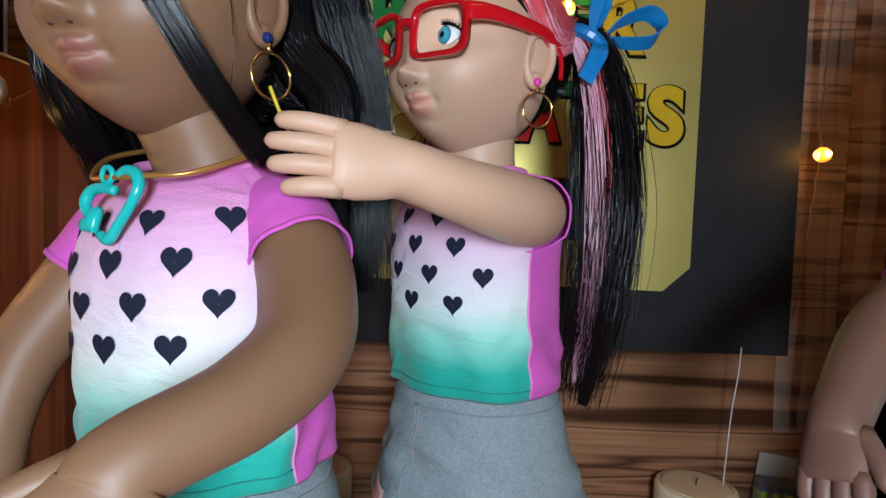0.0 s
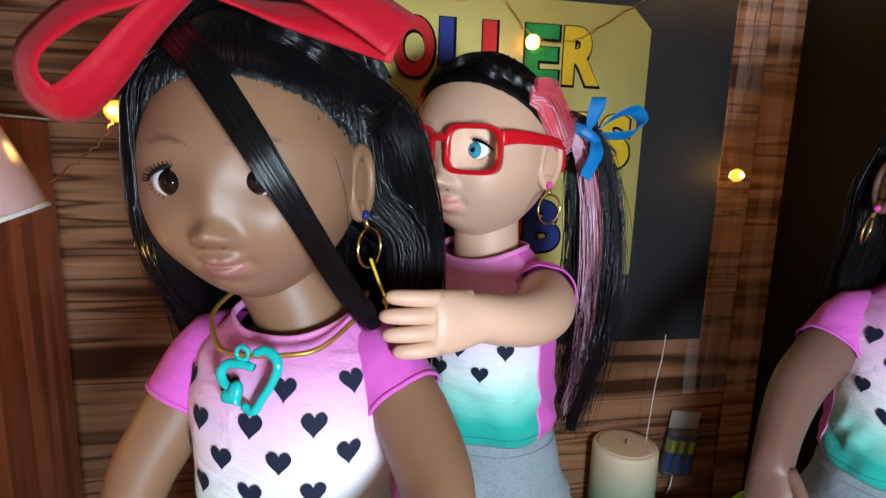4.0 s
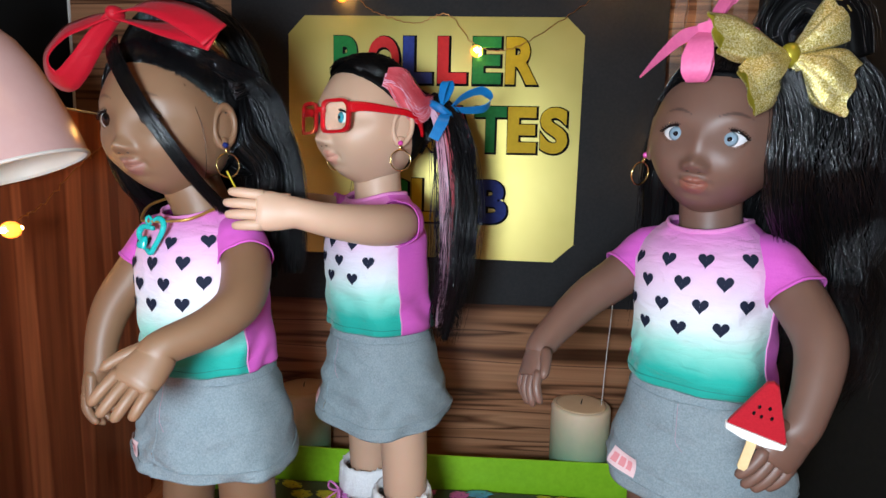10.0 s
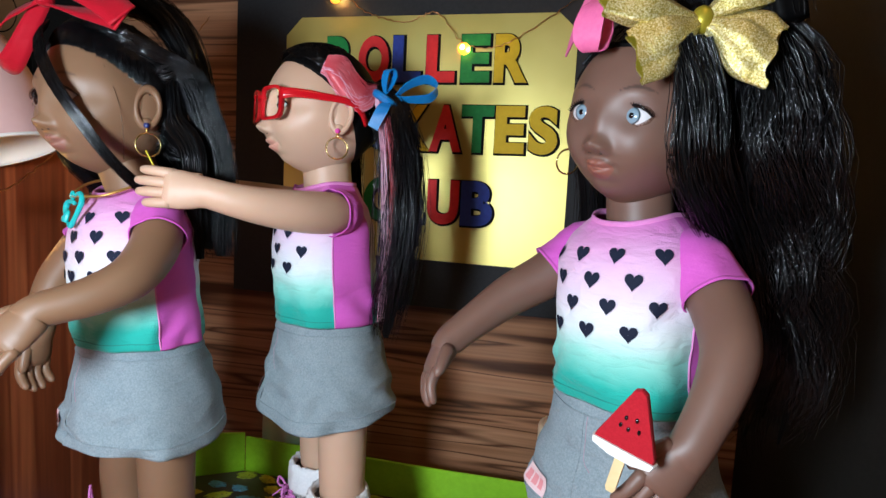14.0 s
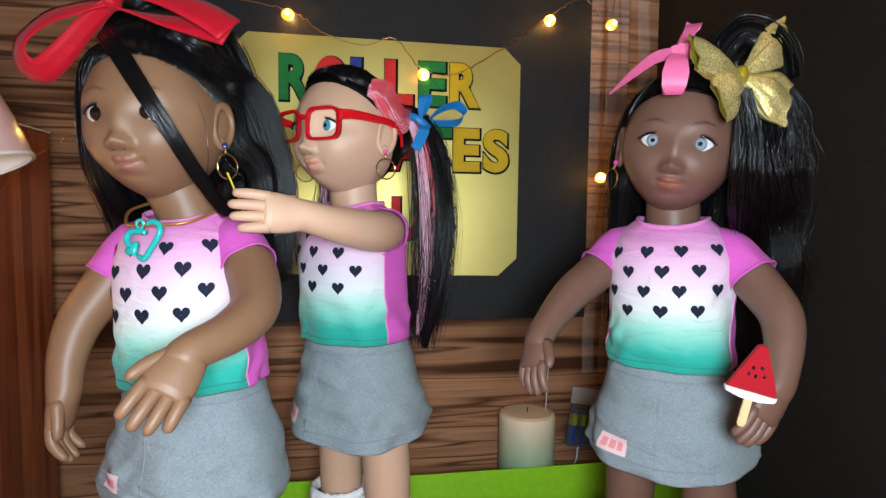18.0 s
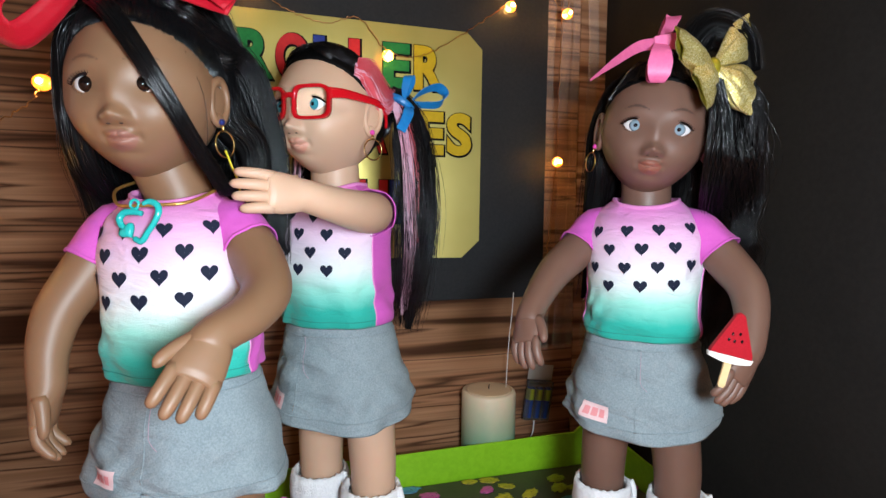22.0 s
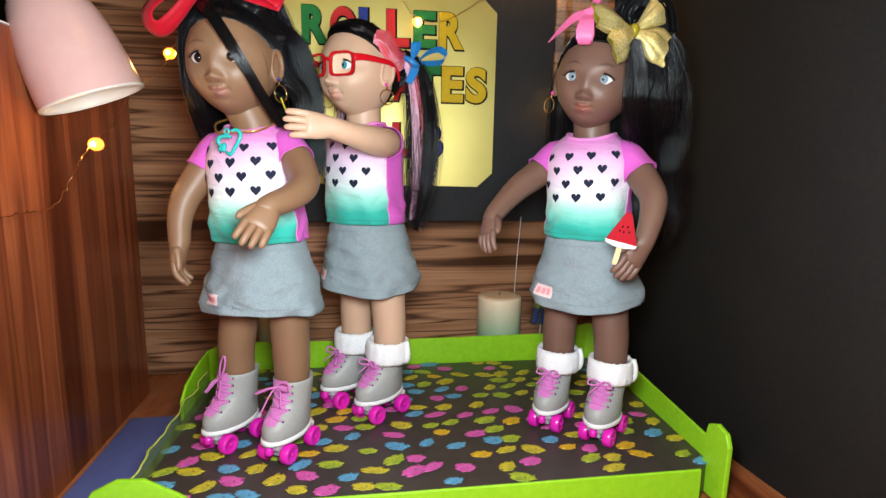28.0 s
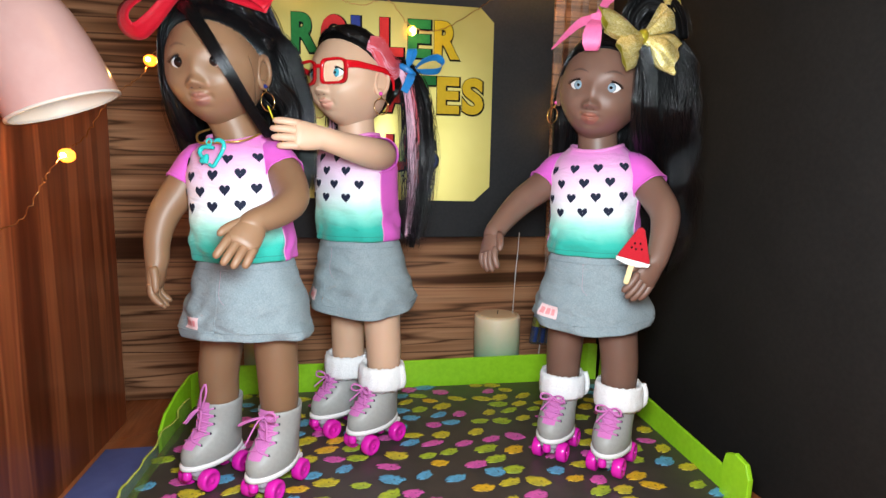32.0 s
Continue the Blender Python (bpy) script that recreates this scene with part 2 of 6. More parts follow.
def speckled(name, a, b, scale, rough, bump=0.2, dist=0.0006, metal=0.0, **more):
    m = material(name, a, rough, metal, **more)
    k = Nodes(m)
    n = k.noise(k.coords((1, 1, 1)), scale, 4, 0.6)
    big = k.noise(k.coords((1, 1, 1)), scale / 14, 3, 0.5)
    k.base(k.mix(0.35, k.ramp(n, [(0.35, a), (0.65, b)]), k.ramp(big, [(0.35, a), (0.65, b)])))
    k.bump(n, bump, dist)
    return m


M_BLACK = speckled("black_card", (0.016, 0.017, 0.019), (0.024, 0.025, 0.028), 260, 0.7, 0.15, Specular_IOR_Level=0.3)
M_SIDE = speckled("black_foam_board", (0.0102, 0.0090, 0.0082), (0.0150, 0.0132, 0.0120), 180, 0.75, 0.12, Specular_IOR_Level=0.2)
M_FOAM = material("white_foam_edge", (0.75, 0.74, 0.72), 0.7)
M_GREEN = speckled("lime_green_paint", (0.26, 0.58, 0.012), (0.33, 0.68, 0.02), 120, 0.38, 0.25)
M_FLOOR = speckled("dark_painted_card", (0.040, 0.033, 0.030), (0.062, 0.047, 0.04), 45, 0.42, 0.2)
M_BLUE = speckled("blue_card", (0.105, 0.135, 0.39), (0.13, 0.17, 0.45), 60, 0.6, 0.1)
# the unlit room's dimness is put into this dark brown
M_ROOM = speckled("dim_room_colour", (0.10, 0.07, 0.05), (0.13, 0.09, 0.065), 12, 0.8)
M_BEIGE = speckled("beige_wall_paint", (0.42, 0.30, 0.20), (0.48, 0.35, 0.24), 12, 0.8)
M_DARK = material("doorway_black", (0.008, 0.007, 0.007), 0.9)
M_WIRE = material("copper_wire", (0.55, 0.26, 0.10), 0.3, 1.0)
M_WHITE = material("white_plastic", (0.78, 0.77, 0.75), 0.4)


def gold_paper():
    m = material("gold_foil_card", (0.62, 0.50, 0.13), 0.40, 0.75)
    k = Nodes(m)
    n = k.noise(k.coords((1, 1, 1)), 9, 3, 0.5)
    f = k.noise(k.coords((1, 1, 1)), 300, 2, 0.5)
    k.base(k.ramp(n, [(0.3, (0.57, 0.475, 0.125)), (0.7, (0.68, 0.575, 0.19))]))
    k.rough(n, 0.36, 0.50)
    k.bump(k.mix(0.03, k.noise(k.coords((1, 1, 1)), 5, 2, 0.4), f), 0.30, 0.008)
    return m


M_GOLD = gold_paper()

# ---------- the setting ----------
FLOOR_Z, TABLE_Z = 0.786, 0.750
BACK = 0.580

solid("wall_back", box(-0.455, 0.70, BACK, BACK + 0.012, TABLE_Z, 1.72, 0.001), M_WALL, "brown wood-grain vinyl covered backdrop behind the dolls", "wall", kind="structure")
solid("wall_back_edge", box(-0.4585, -0.4555, BACK - 0.001, BACK + 0.013, TABLE_Z, 1.72, 0.0005), M_FOAM, "white cut edge of the wood-grain backdrop", "trim", kind="structure")
solid("trim_offcut", box(0.415, 0.70, BACK - 0.006, BACK - 0.003, TABLE_Z, 1.72, 0.0006), M_STRIP, "glossy wood-grain strip stuck over the backdrop", "trim", kind="structure")
solid("wall_left", box(-0.336, -0.32, -0.75, 0.502, TABLE_Z, 1.247, 0.0015), M_PANEL, "red-brown wood-grain side panel with vertical grain", "wall", kind="structure")
solid("trim_panel_top", box(-0.337, -0.319, -0.75, 0.503, 1.2472, 1.2492, 0.0006), M_FOAM, "pale edging strip along the side panel", "trim", kind="structure")

side = pose(0.4635, 0.515, TABLE_Z, 0, 0, 0) @ pose(0, 0, 0, 0, 0, 4.2)
solid("wall_right", moved(box(0.0, 0.006, -0.516, 0.06, 0.0, 1.05, 0.0008), side), M_SIDE, "black foam display board standing beside the tray", "wall", kind="structure")
solid("trim_board_edge", moved(box(0.0002, 0.0058, -0.5195, -0.5162, 0.0, 1.05, 0.0006), side), M_FOAM, "white foam core edge of the black board", "trim", kind="structure")

solid("table_top", box(-0.9, 1.0, -0.9, 0.62, TABLE_Z - 0.03, TABLE_Z, 0.004), M_TABLE, "orange-brown wooden table top under the display", "table")
tl = bpy.data.objects["table_top"]
for k, (x, y) in enumerate(((-0.82, -0.82), (0.92, -0.82), (-0.82, 0.55), (0.92, 0.55))):
    part("leg", box(x - 0.03, x + 0.03, y - 0.03, y + 0.03, 0.0, TABLE_Z - 0.0302, 0.004), M_TABLE, tl)
solid("blue_card", box(-0.312, -0.185, -0.40, 0.405, TABLE_Z + 0.0004, TABLE_Z + 0.004, 0.001), M_BLUE, "blue card sheet lying on the table beside the tray", "card")

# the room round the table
solid("floor", box(-3.2, 3.0, -3.0, 1.6, -0.05, 0.0, 0), M_ROOM, "room floor with the room's dimness in its brown colour", "floor", kind="structure", smooth=False)
solid("ceiling", box(-3.2, 3.0, -3.0, 1.6, 2.45, 2.5, 0), M_BEIGE, "plain beige room ceiling", "ceiling", kind="structure", smooth=False)
solid("wall_room_back", box(-3.2, 3.0, 0.95, 1.0, 0, 2.45, 0), M_BEIGE, "beige painted room wall", "wall", kind="structure", smooth=False)
solid("wall_room_front", box(-3.2, 3.0, -3.05, -3.0, 0, 2.45, 0), M_ROOM, "room wall with the room's dimness in its brown colour", "wall", kind="structure", smooth=False)
solid("wall_room_left", box(-3.25, -3.2, -3.0, 1.6, 0, 2.45, 0), M_ROOM, "room wall with the room's dimness in its brown colour", "wall", kind="structure", smooth=False)
solid("wall_room_right", box(3.0, 3.05, -3.0, 1.6, 0, 2.45, 0), M_ROOM, "room wall with the room's dimness in its brown colour", "wall", kind="structure", smooth=False)
# black sheet put where there is only the darkness of a doorway
solid("doorway_shade_sheet", box(-0.86, -0.44, 0.80, 0.86, 0.0, 2.2, 0.01), M_DARK, "black sheet in place of a doorway's darkness behind the backdrop", "curtain")

# ---------- black board with the gold poster ----------
solid("display_board", box(-0.205, 0.337, 0.530, BACK - 0.0005, 1.022, 1.62, 0.0012), M_BLACK, "matt black card board fixed on the wood-grain backdrop", "board")
poster = thing("gold_poster", pose(0, 0, 0), "gold foil poster with coloured club lettering on the black board", "poster")
gx0, gx1, gz0, gz1, c = -0.130, 0.236, 1.081, 1.381, 0.021
sheet = slab([(gx0 + c, gz0 + 0.004), (gx1 - c * 1.2, gz0), (gx1, gz0 + c * 1.1), (gx1 + 0.001, gz1 - c), (gx1 - c, gz1), (gx0 + c, gz1 + 0.001), (gx0, gz1 - c), (gx0, gz0 + c + 0.004)], 0.5262, 0.5296)
part("sheet", sheet, M_GOLD, poster, "creased gold foil card with cut corners", False)
INK = material("black_letter_card", (0.006, 0.006, 0.0065), 0.85, 0.0, Specular_IOR_Level=0.1)
LETTER = {
    "G": speckled("green_letter_card", (0.012, 0.16, 0.035), (0.02, 0.22, 0.05), 200, 0.6, Specular_IOR_Level=0.2),
    "R": speckled("red_letter_card", (0.55, 0.02, 0.025), (0.65, 0.03, 0.03), 200, 0.6, Specular_IOR_Level=0.2),
    "B": speckled("blue_letter_card", (0.025, 0.04, 0.24), (0.03, 0.06, 0.32), 200, 0.6, Specular_IOR_Level=0.2),
    "Y": speckled("yellow_letter_card", (0.56, 0.37, 0.008), (0.64, 0.43, 0.012), 200, 0.6, Specular_IOR_Level=0.2),
}


def glyph(char, height, fat):
    """Outline letter as a mesh: x right, z up, standing on z = 0, its middle at x = 0, front towards -y."""
    cu = bpy.data.curves.new("glyph", "FONT")
    cu.body, cu.size, cu.extrude, cu.offset, cu.resolution_u = char, 1.0, 0.02, fat, 6
    ob = bpy.data.objects.new("glyph", cu)
    me = bpy.data.meshes.new_from_object(ob)
    v = np.array([p.co[:] for p in me.vertices])
    f = [tuple(p.vertices) for p in me.polygons]
    bpy.data.objects.remove(ob)
    bpy.data.curves.remove(cu)
    v[:, 0] -= (v[:, 0].min() + v[:, 0].max()) / 2
    v[:, 1] -= v[:, 1].min()
    s = height / v[:, 1].max()
    return np.stack([v[:, 0] * s, -v[:, 2] / 0.02, v[:, 1] * s], 1), f


for word, colours, x0, dx, z, h in (("ROLLER", "GRBRGY", -0.052, 0.0428, 1.3010, 0.0560), ("SKATES", "BYRGYY", 0.008, 0.0393, 1.2180, 0.0560), ("CLUB", "GYRB", 0.004, 0.0420, 1.1290, 0.0545)):
    for k, (char, tone) in enumerate(zip(word, colours)):
        x = x0 + k * dx
        v, f = glyph(char, h, 0.045)
        w = v[:, 0].max() - v[:, 0].min()
        v[:, 0] *= min(1.0, 0.0395 / w) if char not in "I" else 1
        face = np.stack([v[:, 0] + x, 0.5235 + v[:, 1] * 0.0008, v[:, 2] + z], 1)
        v, f2 = glyph(char, h * 1.07, 0.072)
        w = v[:, 0].max() - v[:, 0].min()
        v[:, 0] *= min(1.0, 0.0430 / w)
        back = np.stack([v[:, 0] + x + 0.0012, 0.5251 + v[:, 1] * 0.0008, v[:, 2] + z - 0.0026], 1)
        ob = part("letter", (face, f), LETTER[tone], poster, "", False)
        part("letter_backing", (back, f2), INK, ob, "black offset outline", False)

# ---------- the tray ----------
tray = thing("skating_tray", pose(0, 0, 0), "cardboard tray painted lime green with a dark paint-dabbed floor", "tray")
FX = [(-0.205, 0.128), (0.392, 0.128), (0.416, 0.150), (0.416, 0.484), (-0.160, 0.490), (-0.212, 0.455), (-0.222, 0.165)]
v, f = slab(FX, FLOOR_Z, TABLE_Z + 0.0006)
part("tray_floor", (np.stack([v[:, 0], v[:, 2], v[:, 1]], 1), f), M_FLOOR, tray, "dark brown-black painted card floor", False)


def standing(points, lean=0.0, thick=0.004, name="tray_wall", label=""):
    """A card wall: rows of (x, y, bottom, top) along its foot."""
    p = np.array([q[:2] for q in points], float)
    t = np.gradient(p, axis=0)
    n = np.stack([t[:, 1], -t[:, 0]], 1)
    n /= np.linalg.norm(n, axis=1)[:, None]
    rings = []
    for k, (x, y, z0, z1) in enumerate(points):
        o = n[k] * lean * (z1 - z0)
        e = n[k] * thick
        rings.append([(x, y, z0), (x + o[0], y + o[1], z1 - 0.001), (x + o[0] + e[0] * 0.3, y + o[1] + e[1] * 0.3, z1), (x + o[0] + e[0] * 0.7, y + o[1] + e[1] * 0.7, z1), (x + o[0] + e[0], y + o[1] + e[1], z1 - 0.001), (x + e[0], y + e[1], z0)])
    return part(name, loft(rings), M_GREEN, tray, label, False)


Z0 = TABLE_Z + 0.0004
standing([(0.418, 0.484, Z0, 0.846), (0.405, 0.491, Z0, 0.846), (0.39, 0.494, Z0, 0.842), (0.375, 0.4955, Z0, 0.829), (0.10, 0.498, Z0, 0.826), (-0.06, 0.499, Z0, 0.827), (-0.162, 0.499, Z0, 0.829)])
standing([(-0.163, 0.499, Z0, 0.834), (-0.19, 0.478, Z0, 0.838), (-0.214, 0.452, Z0, 0.834), (-0.219, 0.41, Z0, 0.826), (-0.223, 0.372, Z0, 0.814), (-0.224, 0.352, Z0, 0.799)])
standing([(0.4085, 0.135, Z0, 0.812), (0.4125, 0.25, Z0, 0.817), (0.4175, 0.40, Z0, 0.824), (0.420, 0.482, Z0, 0.829)], 0.04)
standing([(-0.222, 0.1265, Z0, 0.800), (-0.14, 0.1262, Z0, 0.789), (0.05, 0.126, Z0, 0.7885), (0.387, 0.126, Z0, 0.7895)])
# rounded corner tabs of the front
o = [(-0.245, Z0), (-0.248, 0.796), (-0.236, 0.815), (-0.214, 0.826), (-0.190, 0.825), (-0.160, 0.808), (-0.134, 0.789), (-0.128, Z0)]
part("corner_tab", slab(o, 0.1165, 0.1215, 0.02), M_GREEN, tray, "", False)
o = [(0.108, Z0), (0.106, 0.822), (0.112, 0.836), (0.128, 0.840), (0.142, 0.834), (0.147, 0.815), (0.147, Z0)]
v, f = slab(o, 0.0, 0.006, 0.03)
part("corner_tab", (np.stack([0.4045 + v[:, 1], v[:, 0], v[:, 2]], 1), f), M_GREEN, tray, "", False)
M_FILM = speckled("clear_green_tape", (0.13, 0.24, 0.04), (0.22, 0.34, 0.09), 90, 0.10, 0.5, 0.002, Alpha=0.42, Specular_IOR_Level=1.0)
rings = []
for q in np.linspace(0, 1, 34):
    y = 0.425 - 0.270 * q
    x = -0.2110 - 0.007 * q + 0.0008 * math.sin(q * 31) + 0.0005 * math.sin(q * 67 + 1)
    top = FLOOR_Z + 0.024 - 0.006 * q + 0.0011 * math.sin(q * 23 + 0.5) + 0.0006 * math.sin(q * 57)
    low, lean = FLOOR_Z + 0.0006, 0.006 + 0.002 * math.sin(q * 19)
    rings.append([(x + 0.007, y, low)] + [(x + 0.007 - lean * k - 0.0012 * math.sin(k * 5 + q * 26), y, low + (top - low) * k) for k in (0.2, 0.4, 0.6, 0.8, 1.0)])
# yellow-green colour for the glint, laid as a thin rim on the tape
M_FILM_GLINT = speckled("tape_glint_colour", (0.40, 0.48, 0.06), (0.60, 0.64, 0.16), 160, 0.15, 0.4, 0.001)
tw = part("tape_wall", loft(rings, False, False), M_FILM, tray, "shiny clear packing tape along the open side")
part("edge_glint", tube(np.array([r[-1] for r in rings]) + (0, 0, 0.0004), [0.0011, 0.0016, 0.0009, 0.0014, 0.0010, 0.0017, 0.0008], 6), M_FILM_GLINT, tw, "thin bright rim coloured as the glint along the tape's top")

# paint dabs: ragged fingertip prints in four colours
def smeared(name, a, b):
    """Thin paint, dabbed on with streaks through which the card shows."""
    m = material(name, a, 0.5)
    k = Nodes(m)
    n = k.noise(k.coords((1, 2.0, 1)), 110, 4, 0.65, 0.6)
    g = k.noise(k.coords((1, 1, 1)), 60, 2)
    k.base(k.mix(k.ramp(n, [(0.36, (0, 0, 0)), (0.44, (1, 1, 1))]), (0.045, 0.037, 0.032), k.ramp(g, [(0.35, a), (0.65, b)])))
    k.bump(n, 0.6, 0.001)
    return m


DABS = [smeared("yellow_dab_paint", (0.66, 0.54, 0.03), (0.42, 0.36, 0.03)), smeared("blue_dab_paint", (0.12, 0.40, 0.64), (0.09, 0.28, 0.44)), smeared("pink_dab_paint", (0.72, 0.12, 0.44), (0.56, 0.08, 0.33)), smeared("orange_dab_paint", (0.78, 0.46, 0.02), (0.58, 0.34, 0.02)), smeared("lime_dab_paint", (0.45, 0.55, 0.03), (0.26, 0.34, 0.03))]
rng = random.Random(7)


def dab(size, ragged):
    n = 30
    r = []
    for i in range(n):
        a = i * TAU / n
        w = 1 + ragged * (rng.random() - 0.5) * (1.5 if i % 2 else 0.6)
        if 0.2 < a < 1.4:
            w *= 1.1 + 0.25 * rng.random()
        r.append((size * w * math.cos(a), 0.68 * size * w * math.sin(a)))
    top = [(x * 0.9, y * 0.9, 0.0005) for x, y in r]
    low = [(x, y, 0.0) for x, y in r]
    inner = [(x * 0.5, y * 0.5, 0.0003 + 0.0005 * rng.random()) for x, y in r]
    return loft([low, top, inner])


SHAPES = [mesh_from("paint_dab", dab(0.0128, 0.20), DABS[0]) for _ in range(12)]
tone = [0, 1, 2, 4, 0, 1, 2, 0, 3, 4]
count = 0
for row in range(14):
    for colum in range(18):
        x = -0.205 + colum * 0.0355 + (0.0178 if row % 2 else 0) + rng.uniform(-0.009, 0.009)
        y = 0.140 + row * 0.0262 + rng.uniform(-0.006, 0.006)
        if not (-0.208 < x < 0.408 and 0.138 < y < 0.482) or (x < -0.17 and y > 0.45) or rng.random() < 0.1:
            continue
        mat = DABS[tone[rng.randrange(len(tone))]]
        ob = new("paint_dab", SHAPES[rng.randrange(12)])
        ob.parent = tray
        ob.matrix_local = pose(x, y, FLOOR_Z + 0.0004 + 0.0001 * (count % 5), 0, 0, rng.uniform(-35, 35)) @ Matrix.Diagonal((rng.uniform(0.8, 1.2), rng.uniform(0.75, 1.15), 1, 1))
        ob.material_slots[0].link = "OBJECT"
        ob.material_slots[0].material = mat
        count += 1

# ---------- candles, lights, lamp, clock ----------
def wax(name, top, low, split):
    m = material(name, top, 0.42, 0.0, Subsurface_Weight=0.12, Subsurface_Scale=0.006)
    k = Nodes(m)
    tc = k.node("ShaderNodeTexCoord")
    sep = k.node("ShaderNodeSeparateXYZ")
    k.t.links.new(tc.outputs["Object"], sep.inputs[0])
    n = k.noise(tc.outputs["Object"], 40, 3)
    z = k.maths("ADD", sep.outputs[2], k.maths("MULTIPLY", k.maths("SUBTRACT", n, 0.5), 0.02))
    k.base(k.ramp(k.maths("MULTIPLY", z, 6.0), [(split - 0.22, low), (split, tuple((a + b) / 2 for a, b in zip(low, top))), (split + 0.2, top)]))
    k.bump(n, 0.15, 0.001)
    return m


M_WAX = wax("cream_and_green_wax", (0.84, 0.68, 0.48), (0.20, 0.41, 0.26), 0.60)
M_WAX_TOP = speckled("melted_wax", (0.78, 0.57, 0.35), (0.85, 0.66, 0.44), 30, 0.35)
M_WICK = material("burnt_wick", (0.02, 0.018, 0.015), 0.9)


def candle(x, y, r, h):
    c = thing("pillar_candle", pose(x, y, TABLE_Z), "cream pillar candle fading to green, standing behind the tray", "candle", "pillar candles")
    part("wax", lathe([(r - 0.002, 0.0004), (r, 0.003), (r, h - 0.004), (r - 0.0012, h - 0.001), (r - 0.004, h)], 40), M_WAX, c)
    part("top", lathe([(r - 0.0055, h + 0.0002), (r - 0.008, h - 0.001 + 0.0016), (r * 0.4, h + 0.0004), (0.001, h + 0.0003)], 40), M_WAX_TOP, c, "sunken melted top")
    part("wick", tube([(0, 0, h), (0.0004, 0, h + 0.004), (0.0012, 0, h + 0.007)], 0.0007, 6), M_WICK, c)


candle(0.2600, 0.5405, 0.0388, 0.138)
candle(-0.1190, 0.5400, 0.0370, 0.144)
solid("hanging_string", tube(spline([(0.290, 0.5270, 1.030), (0.289, 0.5285, 1.0), (0.2885, 0.536, 0.96), (0.287, 0.540, 0.893), (0.2868, 0.5405, 0.8872)], 12), 0.0006, 6), M_WHITE, "thin white string hanging behind the candle", "string")

M_BULB = material("amber_bulb", (1.0, 0.55, 0.12), 0.15, 0.0, Emission_Color=(1.0, 0.30, 0.02, 1), Emission_Strength=1.7, Transmission_Weight=0.3)
M_CORE = material("lit_filament", (1.0, 0.8, 0.4), 0.3, 0.0, Emission_Color=(1.0, 0.52, 0.12, 1), Emission_Strength=480.0)


def cut_bulb(p, r=0.0075):
    g = ball((0, 0, 0), (r, r, r * 0.92), 12, 8)
    return g[0] + np.asarray(p), g[1]


def fairy(label, wires, bulbs):
    s = thing("fairy_lights", pose(0, 0, 0), label, "string lights", "fairy lights")
    for w in wires:
        p = spline(w, 10 * len(w))
        wob = np.array([[0.0012 * math.sin(k * 1.7), 0.0008 * math.cos(k * 2.3), 0.0012 * math.sin(k * 2.9 + 1)] for k in range(len(p))])
        part("wire", tube(p + wob, 0.00055, 6), M_WIRE, s)
    for b in bulbs:
        e = part("bulb", cut_bulb(b), M_BULB, s, "glowing faceted amber bulb", False)
        part("filament", ball((b[0], b[1] - 0.0078, b[2]), 0.0022, 8, 6), M_CORE, e)
        part("filament", ball((b[0] + 0.002, b[1] + 0.0078, b[2] + 0.001), 0.0016, 8, 6), M_CORE, e)
    return s


fairy("copper wire fairy lights with amber bulbs draped over the poster", [[(-0.30, 0.52, 1.47), (-0.18, 0.517, 1.428), (-0.06, 0.52, 1.408), (-0.02, 0.521, 1.385), (0.03, 0.521, 1.372), (0.07, 0.52, 1.382), (0.106, 0.518, 1.345), (0.15, 0.519, 1.343), (0.21, 0.52, 1.378), (0.273, 0.519, 1.423), (0.32, 0.52, 1.45), (0.358, 0.519, 1.424), (0.37, 0.52, 1.52)]], [(-0.060, 0.517, 1.402), (0.106, 0.514, 1.338), (0.273, 0.517, 1.417), (0.359, 0.517, 1.417)])
fairy("copper wire fairy lights hanging down the wood-grain strip", [[(0.352, 0.526, 1.53), (0.354, 0.523, 1.40), (0.351, 0.523, 1.30), (0.349, 0.521, 1.222), (0.345, 0.524, 1.15), (0.342, 0.53, 1.08), (0.339, 0.534, 1.05)]], [(0.349, 0.517, 1.214)])
fairy("copper wire fairy lights strung along the red-brown side panel", [[(-0.19, 0.45, 1.36), (-0.20, 0.41, 1.30), (-0.219, 0.373, 1.257), (-0.224, 0.357, 1.2335), (-0.2426, 0.33, 1.208), (-0.2471, 0.30, 1.1874), (-0.2502, 0.262, 1.156), (-0.254, 0.236, 1.142), (-0.263, 0.215, 1.121), (-0.2653, 0.20, 1.105), (-0.2747, 0.18, 1.0764), (-0.288, 0.14, 1.072), (-0.310, 0.06, 1.064), (-0.314, -0.05, 1.068)]], [(-0.219, 0.368, 1.251), (-0.255, 0.232, 1.136)])

# battery packet taped to the backdrop
pack = thing("battery_packet", pose(0.3555, 0.5735, 0.866) @ pose(0, 0, 0, 0, 8, 0), "clear packet of blue and lime batteries taped to the backdrop", "battery pack")
M_CLEAR = material("clear_plastic", (0.8, 0.8, 0.78), 0.1, 0.0, Transmission_Weight=0.9, IOR=1.4)
# the haze of reflected light on the tape is in this whitish base
M_TAPE = material("clear_tape_with_haze", (0.80, 0.74, 0.68), 0.16, 0.0, Alpha=0.20, Specular_IOR_Level=1.0)
M_BATB = material("blue_battery_wrap", (0.03, 0.08, 0.34), 0.3)
M_BATG = material("lime_battery_wrap", (0.40, 0.52, 0.04), 0.3)
M_GREY = material("grey_printed_card", (0.42, 0.40, 0.36), 0.5)
part("header_card", box(-0.021, 0.021, -0.0015, 0.0, 0.018, 0.042, 0.0008), M_GREY, pack)
